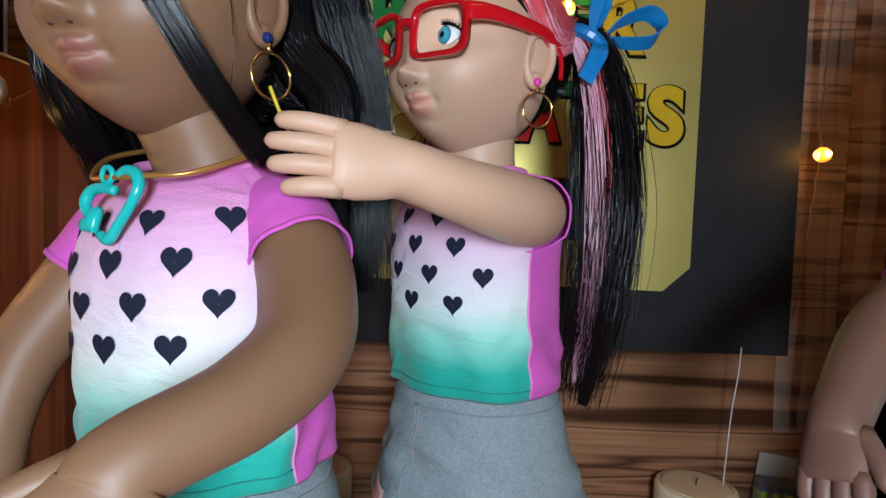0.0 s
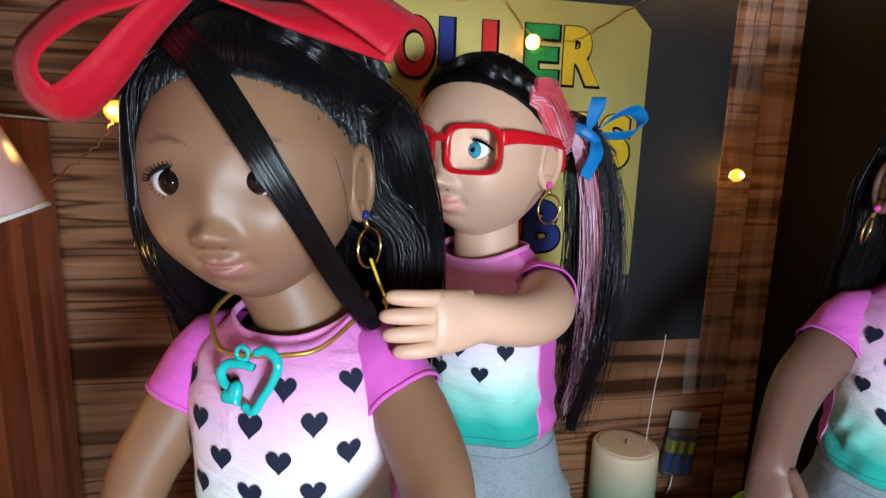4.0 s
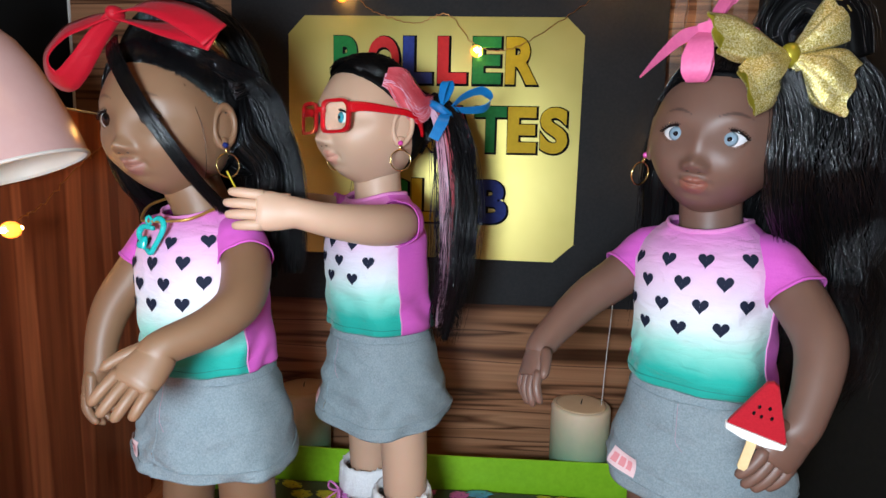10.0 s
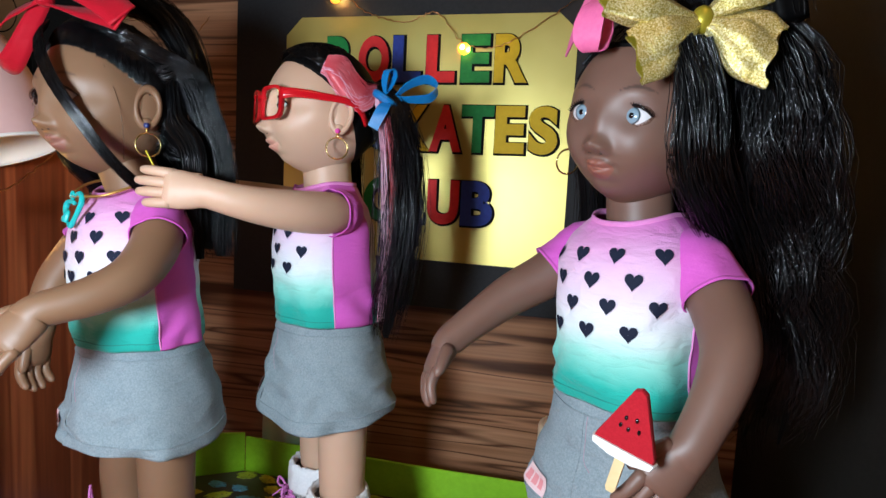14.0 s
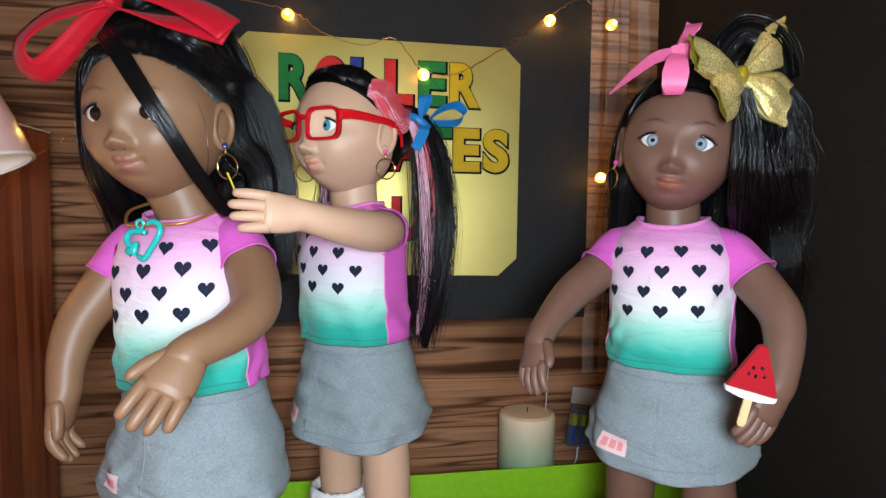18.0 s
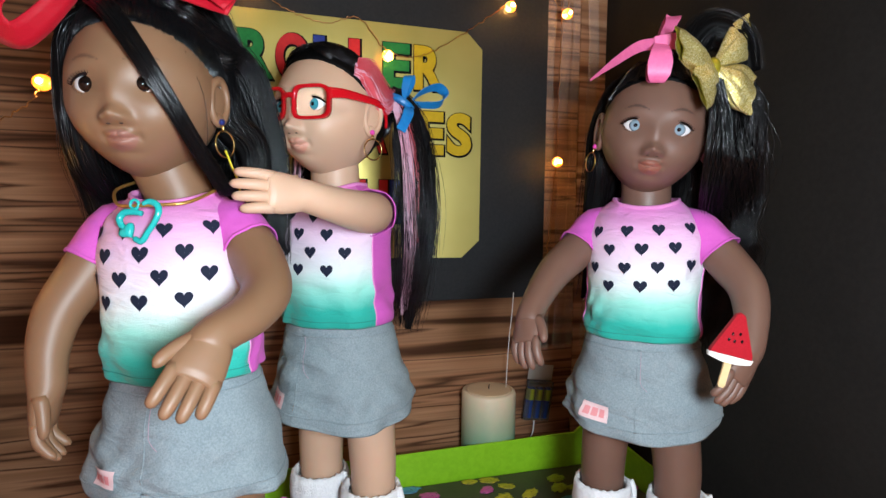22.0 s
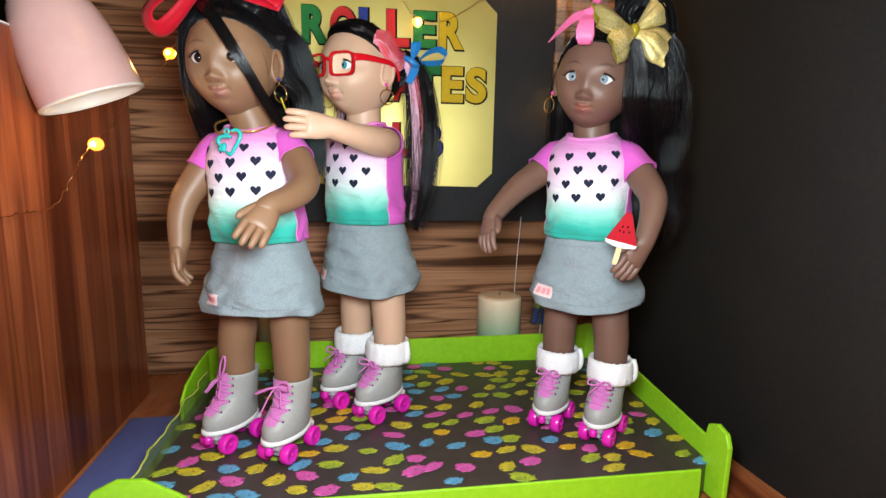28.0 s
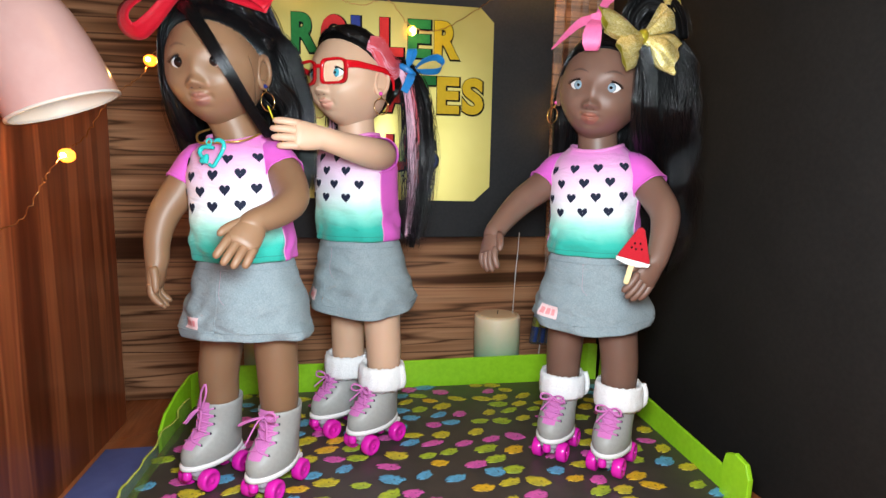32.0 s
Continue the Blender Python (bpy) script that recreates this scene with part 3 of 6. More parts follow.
part("sleeve", box(-0.0215, 0.0215, -0.010, 0.0, -0.044, 0.018, 0.002), M_CLEAR, pack)
for k, x in enumerate((-0.0135, 0.0, 0.0135)):
    b = part("battery", moved(lathe([(0.0052, -0.040), (0.0056, -0.039), (0.0056, 0.006), (0.005, 0.007), (0.002, 0.0085)], 14), pose(x, -0.0052, 0)), M_BATB, pack)
    part("band", moved(lathe([(0.0057, -0.012), (0.00575, -0.011), (0.00575, 0.0045), (0.0057, 0.005)], 14), pose(x, -0.0052, 0)), M_BATG, b)
part("pull_cord", tube([(0.0, -0.003, -0.044), (0.001, -0.003, -0.062), (-0.002, -0.003, -0.075)], 0.0012, 6), M_WHITE, pack)

# clear tape down the wood-grain strip
tp = thing("tape_strips", pose(0, 0, 0), "shiny clear tape strips stuck down the wood-grain offcut", "tape")
for x in (0.366, 0.392, 0.412, 0.436):
    y = BACK - (0.0006 if x < 0.414 else 0.0068)
    rings = []
    for q in np.linspace(0, 1, 30):
        w = 0.0016 * math.sin(q * 21 + x * 300)
        xx, z = x + w, 0.93 + 0.62 * q
        d = 0.0022 + 0.0014 * math.sin(q * 37 + x * 90)
        rings.append([(xx - 0.009, y - 0.0003, z), (xx - 0.004, y - d, z), (xx, y - 0.0006, z), (xx + 0.005, y - d * 1.3, z), (xx + 0.009, y - 0.0003, z)])
    part("tape", loft(rings, False, False), M_TAPE, tp).visible_shadow = False

# desk lamp with the pink shade
M_PINK = speckled("pale_pink_enamel", (0.60, 0.36, 0.33), (0.64, 0.40, 0.37), 40, 0.24, 0.05)
M_INNER = material("white_enamel", (0.72, 0.68, 0.62), 0.35)
M_STEEL = material("brushed_steel", (0.45, 0.44, 0.43), 0.3, 1.0)
dl = thing("desk_lamp", pose(-0.265, 0.258, 1.183), "pale pink desk lamp with a bell shade, switched off", "desk lamp")
tilt = pose(0, 0, 0, 4, -20, 0)
R = 0.0515
outer = [(R, 0.0), (R * 0.995, 0.012), (R * 0.97, 0.032), (R * 0.92, 0.055), (R * 0.83, 0.080), (R * 0.70, 0.100), (R * 0.5, 0.116), (R * 0.28, 0.124), (0.004, 0.1265)]
inner = [(R - 0.0022, 0.0), (R * 0.955, 0.012), (R * 0.93, 0.032), (R * 0.88, 0.055), (R * 0.79, 0.079), (R * 0.66, 0.098), (R * 0.4, 0.112), (0.004, 0.118)]
part("shade", moved(lathe(outer, 56, False), tilt), M_PINK, dl, "pale pink enamel bell shade")
part("shade_lining", moved(lathe(inner, 56, False), tilt), M_INNER, dl, "white inside")
part("rim", moved(lathe([(R - 0.0024, -0.0006), (R + 0.0006, -0.0006), (R + 0.0008, 0.0016), (R - 0.0024, 0.0016), (R - 0.0024, -0.0006)], 56, False), tilt), M_INNER, dl)
part("bulb", moved(lathe([(0.010, 0.11), (0.011, 0.07), (0.018, 0.05), (0.019, 0.038), (0.013, 0.026), (0.001, 0.022)], 20), tilt), M_INNER, dl)
part("arm", tube(spline([(-0.03, 0.01, 0.122), (-0.07, 0.04, 0.150), (-0.12, 0.06, 0.130), (-0.14, 0.07, 0.0), (-0.14, 0.07, -0.42)], 30), 0.006, 12), M_STEEL, dl)
part("base", moved(lathe([(0.06, 0.0), (0.062, 0.004), (0.058, 0.012), (0.02, 0.018), (0.006, 0.022)], 36), pose(-0.14, 0.07, TABLE_Z - 1.180 + 0.0004)), M_PINK, dl)

# wall clock
ck = thing("wall_clock", pose(-1.10, 0.9495, 1.63), "round wall clock with a black rim and aged cream dial", "clock")
rim = [(0.205, 0.0), (0.255, 0.0), (0.258, 0.02), (0.245, 0.04), (0.215, 0.036), (0.205, 0.02), (0.205, 0.0)]
turn = pose(0, 0, 0, 90, 0, 0)
part("rim", moved(lathe(rim, 64, False), turn), material("black_clock_rim", (0.012, 0.011, 0.010), 0.3), ck)
M_DIAL = speckled("aged_dial", (0.42, 0.20, 0.085), (0.52, 0.27, 0.12), 14, 0.5)
part("dial", moved(lathe([(0.206, 0.001), (0.206, 0.008), (0.001, 0.0085)], 48), turn), M_DIAL, ck)
for hour in range(1, 13):
    a = hour * TAU / 12
    v, f = glyph(str(hour), 0.042, 0.0)
    part("numeral", (np.stack([v[:, 0] + 0.165 * math.sin(a), -0.0095 + v[:, 1] * 0.0006, v[:, 2] - 0.021 + 0.165 * math.cos(a)], 1), f), INK, ck, "", False)
part("hour_hand", slab([(-0.004, -0.02), (0.004, -0.02), (0.002, 0.10), (-0.002, 0.10)], -0.0125, -0.0115), INK, ck, "", False)
part("minute_hand", moved(slab([(-0.003, -0.02), (0.003, -0.02), (0.0015, 0.15), (-0.0015, 0.15)], -0.0145, -0.0135), pose(0, 0, 0, 0, 70, 0)), INK, ck, "", False)
part("sub_dial", moved(lathe([(0.045, 0.009), (0.045, 0.0095), (0.042, 0.0095), (0.042, 0.009)], 32, False), pose(0, 0, -0.085) @ turn), INK, ck)
# wooden chest seen past the black board
solid("wooden_chest", box(1.15, 1.75, 0.10, 0.70, 0.0, 0.86, 0.01), M_TABLE, "orange-brown wooden chest in the dim room", "chest")

# ---------- dolls and what they wear ----------
def skin_material(name, a, b, lip, brow, rough=0.46):
    m = material(name, a, rough, 0.0, Subsurface_Weight=0.06, Subsurface_Scale=0.004)
    k = Nodes(m)
    n = k.noise(k.coords((1, 1, 1)), 22, 3, 0.5)
    f = k.noise(k.coords((1, 1, 1)), 900, 2, 0.5)
    col = k.ramp(n, [(0.3, a), (0.7, b)])
    for key, pigment in (("lip_tint", lip), ("brow_tint", brow)):
        at = k.node("ShaderNodeAttribute")
        at.attribute_name = key
        col = k.mix(at.outputs["Fac"], col, pigment)
    k.base(col)
    k.rough(n, rough - 0.05, rough + 0.10)
    k.bump(f, 0.06, 0.0004)
    return m


def hair_material(name, a, b, rough=0.30):
    m = material(name, a, rough, 0.0, Specular_IOR_Level=0.5)
    k = Nodes(m)
    n = k.noise(k.coords((1, 1, 1)), 60, 2, 0.5)
    k.base(k.ramp(n, [(0.35, a), (0.65, b)]))
    k.rough(k.noise(k.coords((1, 1, 0.5)), 220, 2, 0.6), rough - 0.08, rough + 0.10)
    k.bump(k.noise(k.coords((1, 1, 0.35)), 500, 2, 0.5), 0.15, 0.0006)
    return m


SKIN = {
    "brown": skin_material("brown_vinyl", (0.200, 0.107, 0.057), (0.226, 0.124, 0.067), (0.26, 0.115, 0.082), (0.11, 0.058, 0.036)),
    "tan": skin_material("tan_vinyl", (0.54, 0.345, 0.235), (0.58, 0.375, 0.26), (0.60, 0.29, 0.21), (0.36, 0.21, 0.14)),
    "dark": skin_material("dark_brown_vinyl", (0.142, 0.074, 0.053), (0.168, 0.090, 0.064), (0.24, 0.088, 0.060), (0.065, 0.036, 0.028)),
}
M_SCLERA = material("eye_white", (0.66, 0.65, 0.66), 0.12)
IRIS = {"brown": material("brown_iris", (0.007, 0.004, 0.003), 0.06), "tan": material("teal_iris", (0.04, 0.22, 0.27), 0.08), "dark": material("grey_iris", (0.20, 0.28, 0.34), 0.08)}
M_NOSTRIL = material("dark_nostril", (0.045, 0.022, 0.016), 0.6)
M_PUPIL = material("black_pupil", (0.004, 0.004, 0.005), 0.05)
M_HAIR = hair_material("black_hair", (0.0028, 0.0028, 0.0032), (0.0045, 0.0044, 0.0050), 0.20)
M_CORE_HAIR = material("dense_black_hair", (0.002, 0.002, 0.0022), 0.6, 0.0, Specular_IOR_Level=0.08)
M_STREAK = hair_material("pink_hair", (0.72, 0.36, 0.48), (0.82, 0.54, 0.66), 0.28)
M_REDHAIR = hair_material("red_hair", (0.58, 0.06, 0.08), (0.66, 0.14, 0.17), 0.30)
HEAD = np.array([0.0444, 0.0525, 0.0605])


def smooth(a, b, x):
    t = np.clip((x - a) / (b - a), 0, 1)
    return t * t * (3 - 2 * t)


def skull(d):
    """Points of the plain head, from directions; the face looks along -y."""
    p = np.asarray(d, float) * HEAD
    low = np.clip(-p[:, 2] / HEAD[2], 0, 1)
    p[:, 0] *= (1 - 0.25 * low**1.5) * (1 + 0.045 * smooth(0.15, 0.65, -p[:, 1] / HEAD[1]))
    p[:, 2] *= np.where(p[:, 2] < 0, 0.838, 1.0)
    p[:, 1] *= np.where(p[:, 1] > 0, 1 - 0.33 * low, 0.945 - 0.05 * low**2)
    return p


def face_of(p):
    x, z = np.abs(p[:, 0]), p[:, 2]
    w = smooth(0.25, 0.7, -p[:, 1] / HEAD[1])
    bump = lambda a, cx, sx, cz, sz: a * np.exp(-(((x - cx) / sx) ** 2) - ((z - cz) / sz) ** 2)  # noqa: E731
    # nose: tip, wings, bridge
    out = bump(0.0082, 0, 0.0052, -0.0146, 0.0046) + bump(0.0036, 0.0060, 0.0030, -0.0164, 0.0030) + bump(0.0022, 0, 0.0056, -0.004, 0.011) + bump(-0.0016, 0, 0.0095, -0.0210, 0.0020)
    # eye hollows, temples, cheeks, brow
    out += bump(-0.0030, 0.036, 0.009, 0.004, 0.009) + bump(-0.0034, 0.0168, 0.0098, 0.003, 0.0082) + bump(0.0032, 0.0235, 0.012, -0.019, 0.012) + bump(0.0014, 0.018, 0.011, 0.0165, 0.006)
    # mouth: mound, two lips parted by a fine seam, dimpled corners, chin
    out += bump(0.0028, 0, 0.0135, -0.0270, 0.0095) + bump(0.0026, 0.0022, 0.0046, -0.0251, 0.0022) + bump(0.0036, 0, 0.0056, -0.0306, 0.0027) + bump(-0.0018, 0.0096, 0.0026, -0.0264, 0.0030)
    out += -0.0023 * np.exp(-((x / 0.0078) ** 4) - ((z + 0.0280 - 0.0016 * (x / 0.0082) ** 2) / 0.0006) ** 2)
    out += bump(-0.0014, 0, 0.0090, -0.0352, 0.0026) + bump(0.0034, 0, 0.0120, -0.0430, 0.0068)
    q = p.copy()
    q[:, 1] -= w * out
    return q


def lip_tint(p):
    """1 on the lips, 0 off them, with a soft edge."""
    x, z = np.abs(p[:, 0]), p[:, 2]
    u = np.clip(x / 0.0090, 0, 1)
    top = -0.0264 + 0.0042 * (1 - u**1.7) - 0.0008 * np.exp(-((x / 0.0016) ** 2))
    low = -0.0264 - 0.0078 * np.sqrt(1 - u**2)
    return smooth(-0.0006, 0.0004, top - z) * smooth(-0.0006, 0.0004, z - low) * (p[:, 1] < -0.02) * (x < 0.0090)


def brow_tint(p, ex):
    """1 along the painted brows."""
    x, z = np.abs(p[:, 0]), p[:, 2]
    t = (x - (ex - 0.0080)) / 0.0185
    mid = 0.0165 + 0.0026 * np.sin(np.clip(t, 0, 1) * 3.1)
    half = 0.0010 * np.sin(np.clip(t, 0, 1) * math.pi) ** 0.6
    return (1 - smooth(0.4, 1.5, np.abs(z - mid) / (half + 1e-6))) * (t > 0) * (t < 1) * (p[:, 1] < -0.01)


def sphere_dirs(n, m):
    th, ph = np.linspace(0.002, math.pi - 0.002, m), np.arange(n) * TAU / n
    ph = ph - 0.55 * np.sin(ph)
    return [np.stack([math.sin(t) * np.sin(ph), -math.sin(t) * np.cos(ph), np.full(n, math.cos(t))], 1) for t in th]


def hairline(y):
    return np.where(y < 0, 0.014 - 0.80 * y, 0.014 - 1.9 * y)


def cap_limit(az):
    for t in np.linspace(0.25, 2.7, 150):
        p = skull([(math.sin(t) * math.sin(az), -math.sin(t) * math.cos(az), math.cos(t))])[0]
        if p[2] < hairline(p[1]):
            return t
    return 2.7


def scalp(az, t, lift=1.045):
    """A point of the scalp; az from the front to the left, t from the crown (0) to the hairline (1)."""
    a = cap_limit(az) * t
    return skull([(math.sin(a) * math.sin(az), -math.sin(a) * math.cos(az), math.cos(a))])[0] * lift


def hair_cap(lift=1.035, ridges=0.010, puff=1.0):
    n, m = 120, 26
    az = np.arange(n) * TAU / n
    lim = np.array([cap_limit(a) for a in az])
    rings = []
    for k in range(m + 2):
        t = min(k / m, 1.0)
        a = lim * max(t, 0.01)
        p = skull(np.stack([np.sin(a) * np.sin(az), -np.sin(a) * np.cos(az), np.cos(a)], 1))
        s = lift + 0.085 * math.sin(min(1.0, t / 0.75) ** 0.5 * math.pi / 2) * (1 - smooth(0.62, 1.0, t)) * puff * (0.75 - 0.25 * np.cos(az)) + ridges * np.sin(az * 37 + 2 * np.sin(az * 5)) * t * 0.5 - (0.0 if k < m else 0.03 * (k - m + 0.6))
        rings.append(p * s[:, None])
    return loft(rings)


def bundle(rng, points, wide, n, r=0.00030, m=16, wave=0.0016, up=(0, 1, 0), ragged=0.16, flat=None, clump=0.55):
    """n fine strands along a line; wide: spread along the line, flat: the spread the other way."""
    p0 = spline(points, 48)
    fr = frames(p0, up)
    A, B = np.array([a for a, _ in fr]), np.array([b for _, b in fr])
    s48 = np.linspace(0, 1, 48)
    wa = np.interp(s48, np.linspace(0, 1, len(wide)), wide)
    wb = wa if flat is None else np.interp(s48, np.linspace(0, 1, len(flat)), flat)
    rad, ang = np.sqrt(rng.random(n)), rng.random(n) * TAU
    u, v, end = rad * np.cos(ang), rad * np.sin(ang), 1 - ragged * rng.random(n) ** 1.5
    t = np.linspace(0, 1, m)[None, :] * end[:, None]
    # strands gather into clumps towards their ends
    k = max(5, n // 16)
    cr, ca, which = np.sqrt(rng.random(k)), rng.random(k) * TAU, rng.integers(0, k, n)
    pull = clump * np.clip(t * 1.6, 0, 1)
    u = u[:, None] * (1 - pull) + (cr * np.cos(ca))[which][:, None] * pull
    v = v[:, None] * (1 - pull) + (cr * np.sin(ca))[which][:, None] * pull
    pick = lambda arr: np.stack([np.interp(t, s48, arr[:, i]) for i in range(3)], -1)  # noqa: E731
    P = pick(p0) + (u * np.interp(t, s48, wa))[..., None] * pick(A) + (v * np.interp(t, s48, wb))[..., None] * pick(B)
    ph, fq = rng.random((n, 1, 3)) * TAU, 3 + 7 * rng.random((n, 1, 3))
    P = P + wave * np.sin(t[..., None] * fq + ph) * np.clip(t[..., None] * 3, 0, 1)
    R = r * (1 - 0.65 * (t / end[:, None]) ** 2) * (0.7 + 0.6 * rng.random((n, 1)))
    T = np.gradient(P, axis=1)
    T /= np.linalg.norm(T, axis=-1, keepdims=True) + 1e-9
    side = np.cross(T, np.array(up, float) + 0.01)
    side /= np.linalg.norm(side, axis=-1, keepdims=True) + 1e-9
    oth = np.cross(T, side)
    tri = [(np.cos(k * TAU / 3), np.sin(k * TAU / 3)) for k in range(3)]
    V = np.stack([P + R[..., None] * (c * side + s * oth) for c, s in tri], 2)
    base = (np.arange(n)[:, None] * m + np.arange(m - 1)[None, :]) * 3
    F = []
    for k in range(3):
        j = (k + 1) % 3
        F.append(np.stack([base + k, base + j, base + 3 + j, base + 3 + k], -1).reshape(-1, 4))
    return V.reshape(-1, 3), [tuple(q) for q in np.concatenate(F).tolist()]


def wavy(rng, points, amp, turns=2.2):
    """The same line with a soft wave that grows towards its end."""
    p = spline(points, 12)
    t = np.linspace(0, 1, 12)
    ph = rng.random(2) * TAU
    p[:, 0] += amp * t * np.sin(t * turns * TAU + ph[0])
    p[:, 1] += amp * t * np.sin(t * turns * TAU * 0.8 + ph[1])
    return p


def mass(points, wide, flat, up=(0, 1, 0)):
    """The dense inside of a lock of hair."""
    p = spline(points, 24)
    s = np.linspace(0, 1, 24)
    wa, wb = (0.86 * np.interp(s, np.linspace(0, 1, len(w)), w) for w in (wide, flat))
    ang = np.arange(28) * TAU / 28
    rip = 1 + 0.10 * np.sin(ang * 7) + 0.05 * np.sin(ang * 11 + 1)
    return loft([p[k] + wa[k] * (rip * np.cos(ang))[:, None] * a + wb[k] * (rip * np.sin(ang))[:, None] * b for k, (a, b) in enumerate(frames(p, up))])


def hand_geo(wrist, tip, back, thumb, curl=0.25, spread=0.10, lift=1.0):
    w, tip, n = (np.asarray(q, float) for q in (wrist, tip, back))
    L = np.linalg.norm(tip - w)
    d = (tip - w) / L
    n = n - d * (n @ d)
    n /= np.linalg.norm(n)
    c = np.cross(d, n)
    c *= np.sign(c @ np.asarray(thumb, float)) or 1.0
    g = Geo()
    for i in range(4):
        off = 0.0101 - 0.0067 * i
        ln = L * (0.46, 0.52, 0.49, 0.38)[i]
        b0 = w + d * (0.50 * L) + c * off
        dd = d + c * spread * (1.5 - i)
        pts = [b0, b0 + dd * ln * 0.5 - n * curl * 0.002, b0 + dd * ln * 0.85 - n * curl * 0.010, b0 + dd * ln - n * curl * 0.016]
        g.add(tube(spline(pts, 9), [0.0042, 0.0039, 0.0037, 0.0036, 0.0035, 0.0033, 0.0030, 0.0025, 0.0010], 10, up=n))
    b0 = w + d * (0.14 * L) + c * 0.008
    dd = d * (0.80 + 0.3 * (1 - lift)) + c * 0.58 * lift - n * 0.5 * (1 - lift)
    pts = [b0, b0 + dd * 0.010, b0 + dd * 0.016 + d * 0.003, b0 + dd * 0.018 + d * 0.007]
    g.add(tube(spline(pts, 9), [0.0054, 0.0049, 0.0045, 0.0042, 0.0040, 0.0038, 0.0034, 0.0027, 0.0011], 10, up=n))
    return g.get()


def arm_geo(line, wrist, tip, back, thumb):
    """Arm, wrist and palm in one skin, from the shoulder to the roots of the fingers."""
    w, tip, n = (np.asarray(q, float) for q in (wrist, tip, back))
    L = np.linalg.norm(tip - w)
    d = (tip - w) / L
    n = n - d * (n @ d)
    n /= np.linalg.norm(n)
    p = spline(np.concatenate([line[:-1:5], [w], [w + d * L * q for q in (0.2, 0.4, 0.6)]]), 60)
    arc = np.concatenate([[0], np.cumsum(np.linalg.norm(np.diff(p, axis=0), axis=1))])
    at = arc[np.argmin(np.linalg.norm(p - w, axis=1))]
    t = np.gradient(p, axis=0)
    t /= np.linalg.norm(t, axis=1)[:, None]
    a, ang, rings = np.cross(d, n), np.arange(28) * TAU / 28, []
    for k in range(len(p) - 1, -1, -1):
        a = a - t[k] * (a @ t[k])
        a /= np.linalg.norm(a)
        q = (arc[k] - at) / L
        if q < 0:
            ra = rb = float(np.interp(arc[k] / at, np.linspace(0, 1, 11), (0.0150, 0.0165, 0.0170, 0.0168, 0.0163, 0.0156, 0.0147, 0.0136, 0.0125, 0.0115, 0.0110)))
        else:
            ra = float(np.interp(q, (0, 0.1, 0.2, 0.38, 0.52, 0.60), (0.0110, 0.0114, 0.0126, 0.0138, 0.0136, 0.0116)))
            rb = float(np.interp(q, (0, 0.1, 0.2, 0.38, 0.52, 0.60), (0.0108, 0.0098, 0.0087, 0.0076, 0.0064, 0.0044)))
        rings.append(p[k] + ra * np.cos(ang)[:, None] * a + rb * np.sin(ang)[:, None] * np.cross(a, t[k]))
    return loft(rings)


class Doll:
    def __init__(self, x, y, yaw, scale, head_at, head_yaw, head_tilt=0.0, head_roll=0.0):
        self.m = pose(x, y, FLOOR_Z, 0, 0, -yaw) @ Matrix.Scale(scale, 4)
        self.inv = self.m.inverted()
        hc = self.local(head_at)
        self.head = pose(hc[0], hc[1], hc[2], head_tilt, head_roll, yaw - head_yaw)
        self.hc = hc

    def local(self, p):
        return np.array(self.inv @ Vector(p))

    def way(self, p):
        q = np.array(self.inv.to_3x3() @ Vector(p))
        return q / np.linalg.norm(q)

    def in_head(self, p):
        """From the world to the head's own space."""
        return np.array((self.m @ self.head).inverted() @ Vector(p))

    def turned(self, p):
        """A direction of the world in the head's own space."""
        q = np.array((self.m @ self.head).inverted().to_3x3() @ Vector(p))
        return q / np.linalg.norm(q)

    def at(self, p):
        """From the head's own space to the doll's."""
        return np.array(self.head @ Vector(p))


def body_ring(z, rx, ry, n=48, fold=0.0, seed=0.0, cy=0.0):
    a = np.arange(n) * TAU / n
    r = 1 + fold * (np.sin(a * 5 + seed) * 0.5 + np.sin(a * 9 + seed * 2.3 + z * 30) * 0.35 + np.sin(a * 3 + z * 55 + seed) * 0.4)
    e = 0.88
    cx, sx = np.cos(a), np.sin(a)
    return np.stack([rx * r * np.sign(sx) * np.abs(sx) ** e, cy - ry * r * np.sign(cx) * np.abs(cx) ** e, np.full(n, z)], 1)


SHIRT = [(0.2500, 0.0499, 0.0445), (0.2515, 0.0509, 0.0455), (0.2580, 0.0507, 0.0454), (0.2700, 0.0499, 0.0445), (0.2840, 0.0492, 0.0438), (0.3000, 0.0490, 0.0433), (0.3160, 0.0497, 0.0427), (0.3300, 0.0507, 0.0415), (0.3405, 0.0507, 0.0393), (0.3490, 0.0482, 0.0361), (0.3565, 0.0440, 0.0330), (0.3640, 0.0375, 0.0298), (0.3695, 0.0315, 0.0272), (0.3725, 0.0278, 0.0252)]
SH = np.array(SHIRT)


def sway(z):
    """How far the soft body leans forward at a height."""
    return -0.0085 * float(smooth(0.19, 0.36, z))


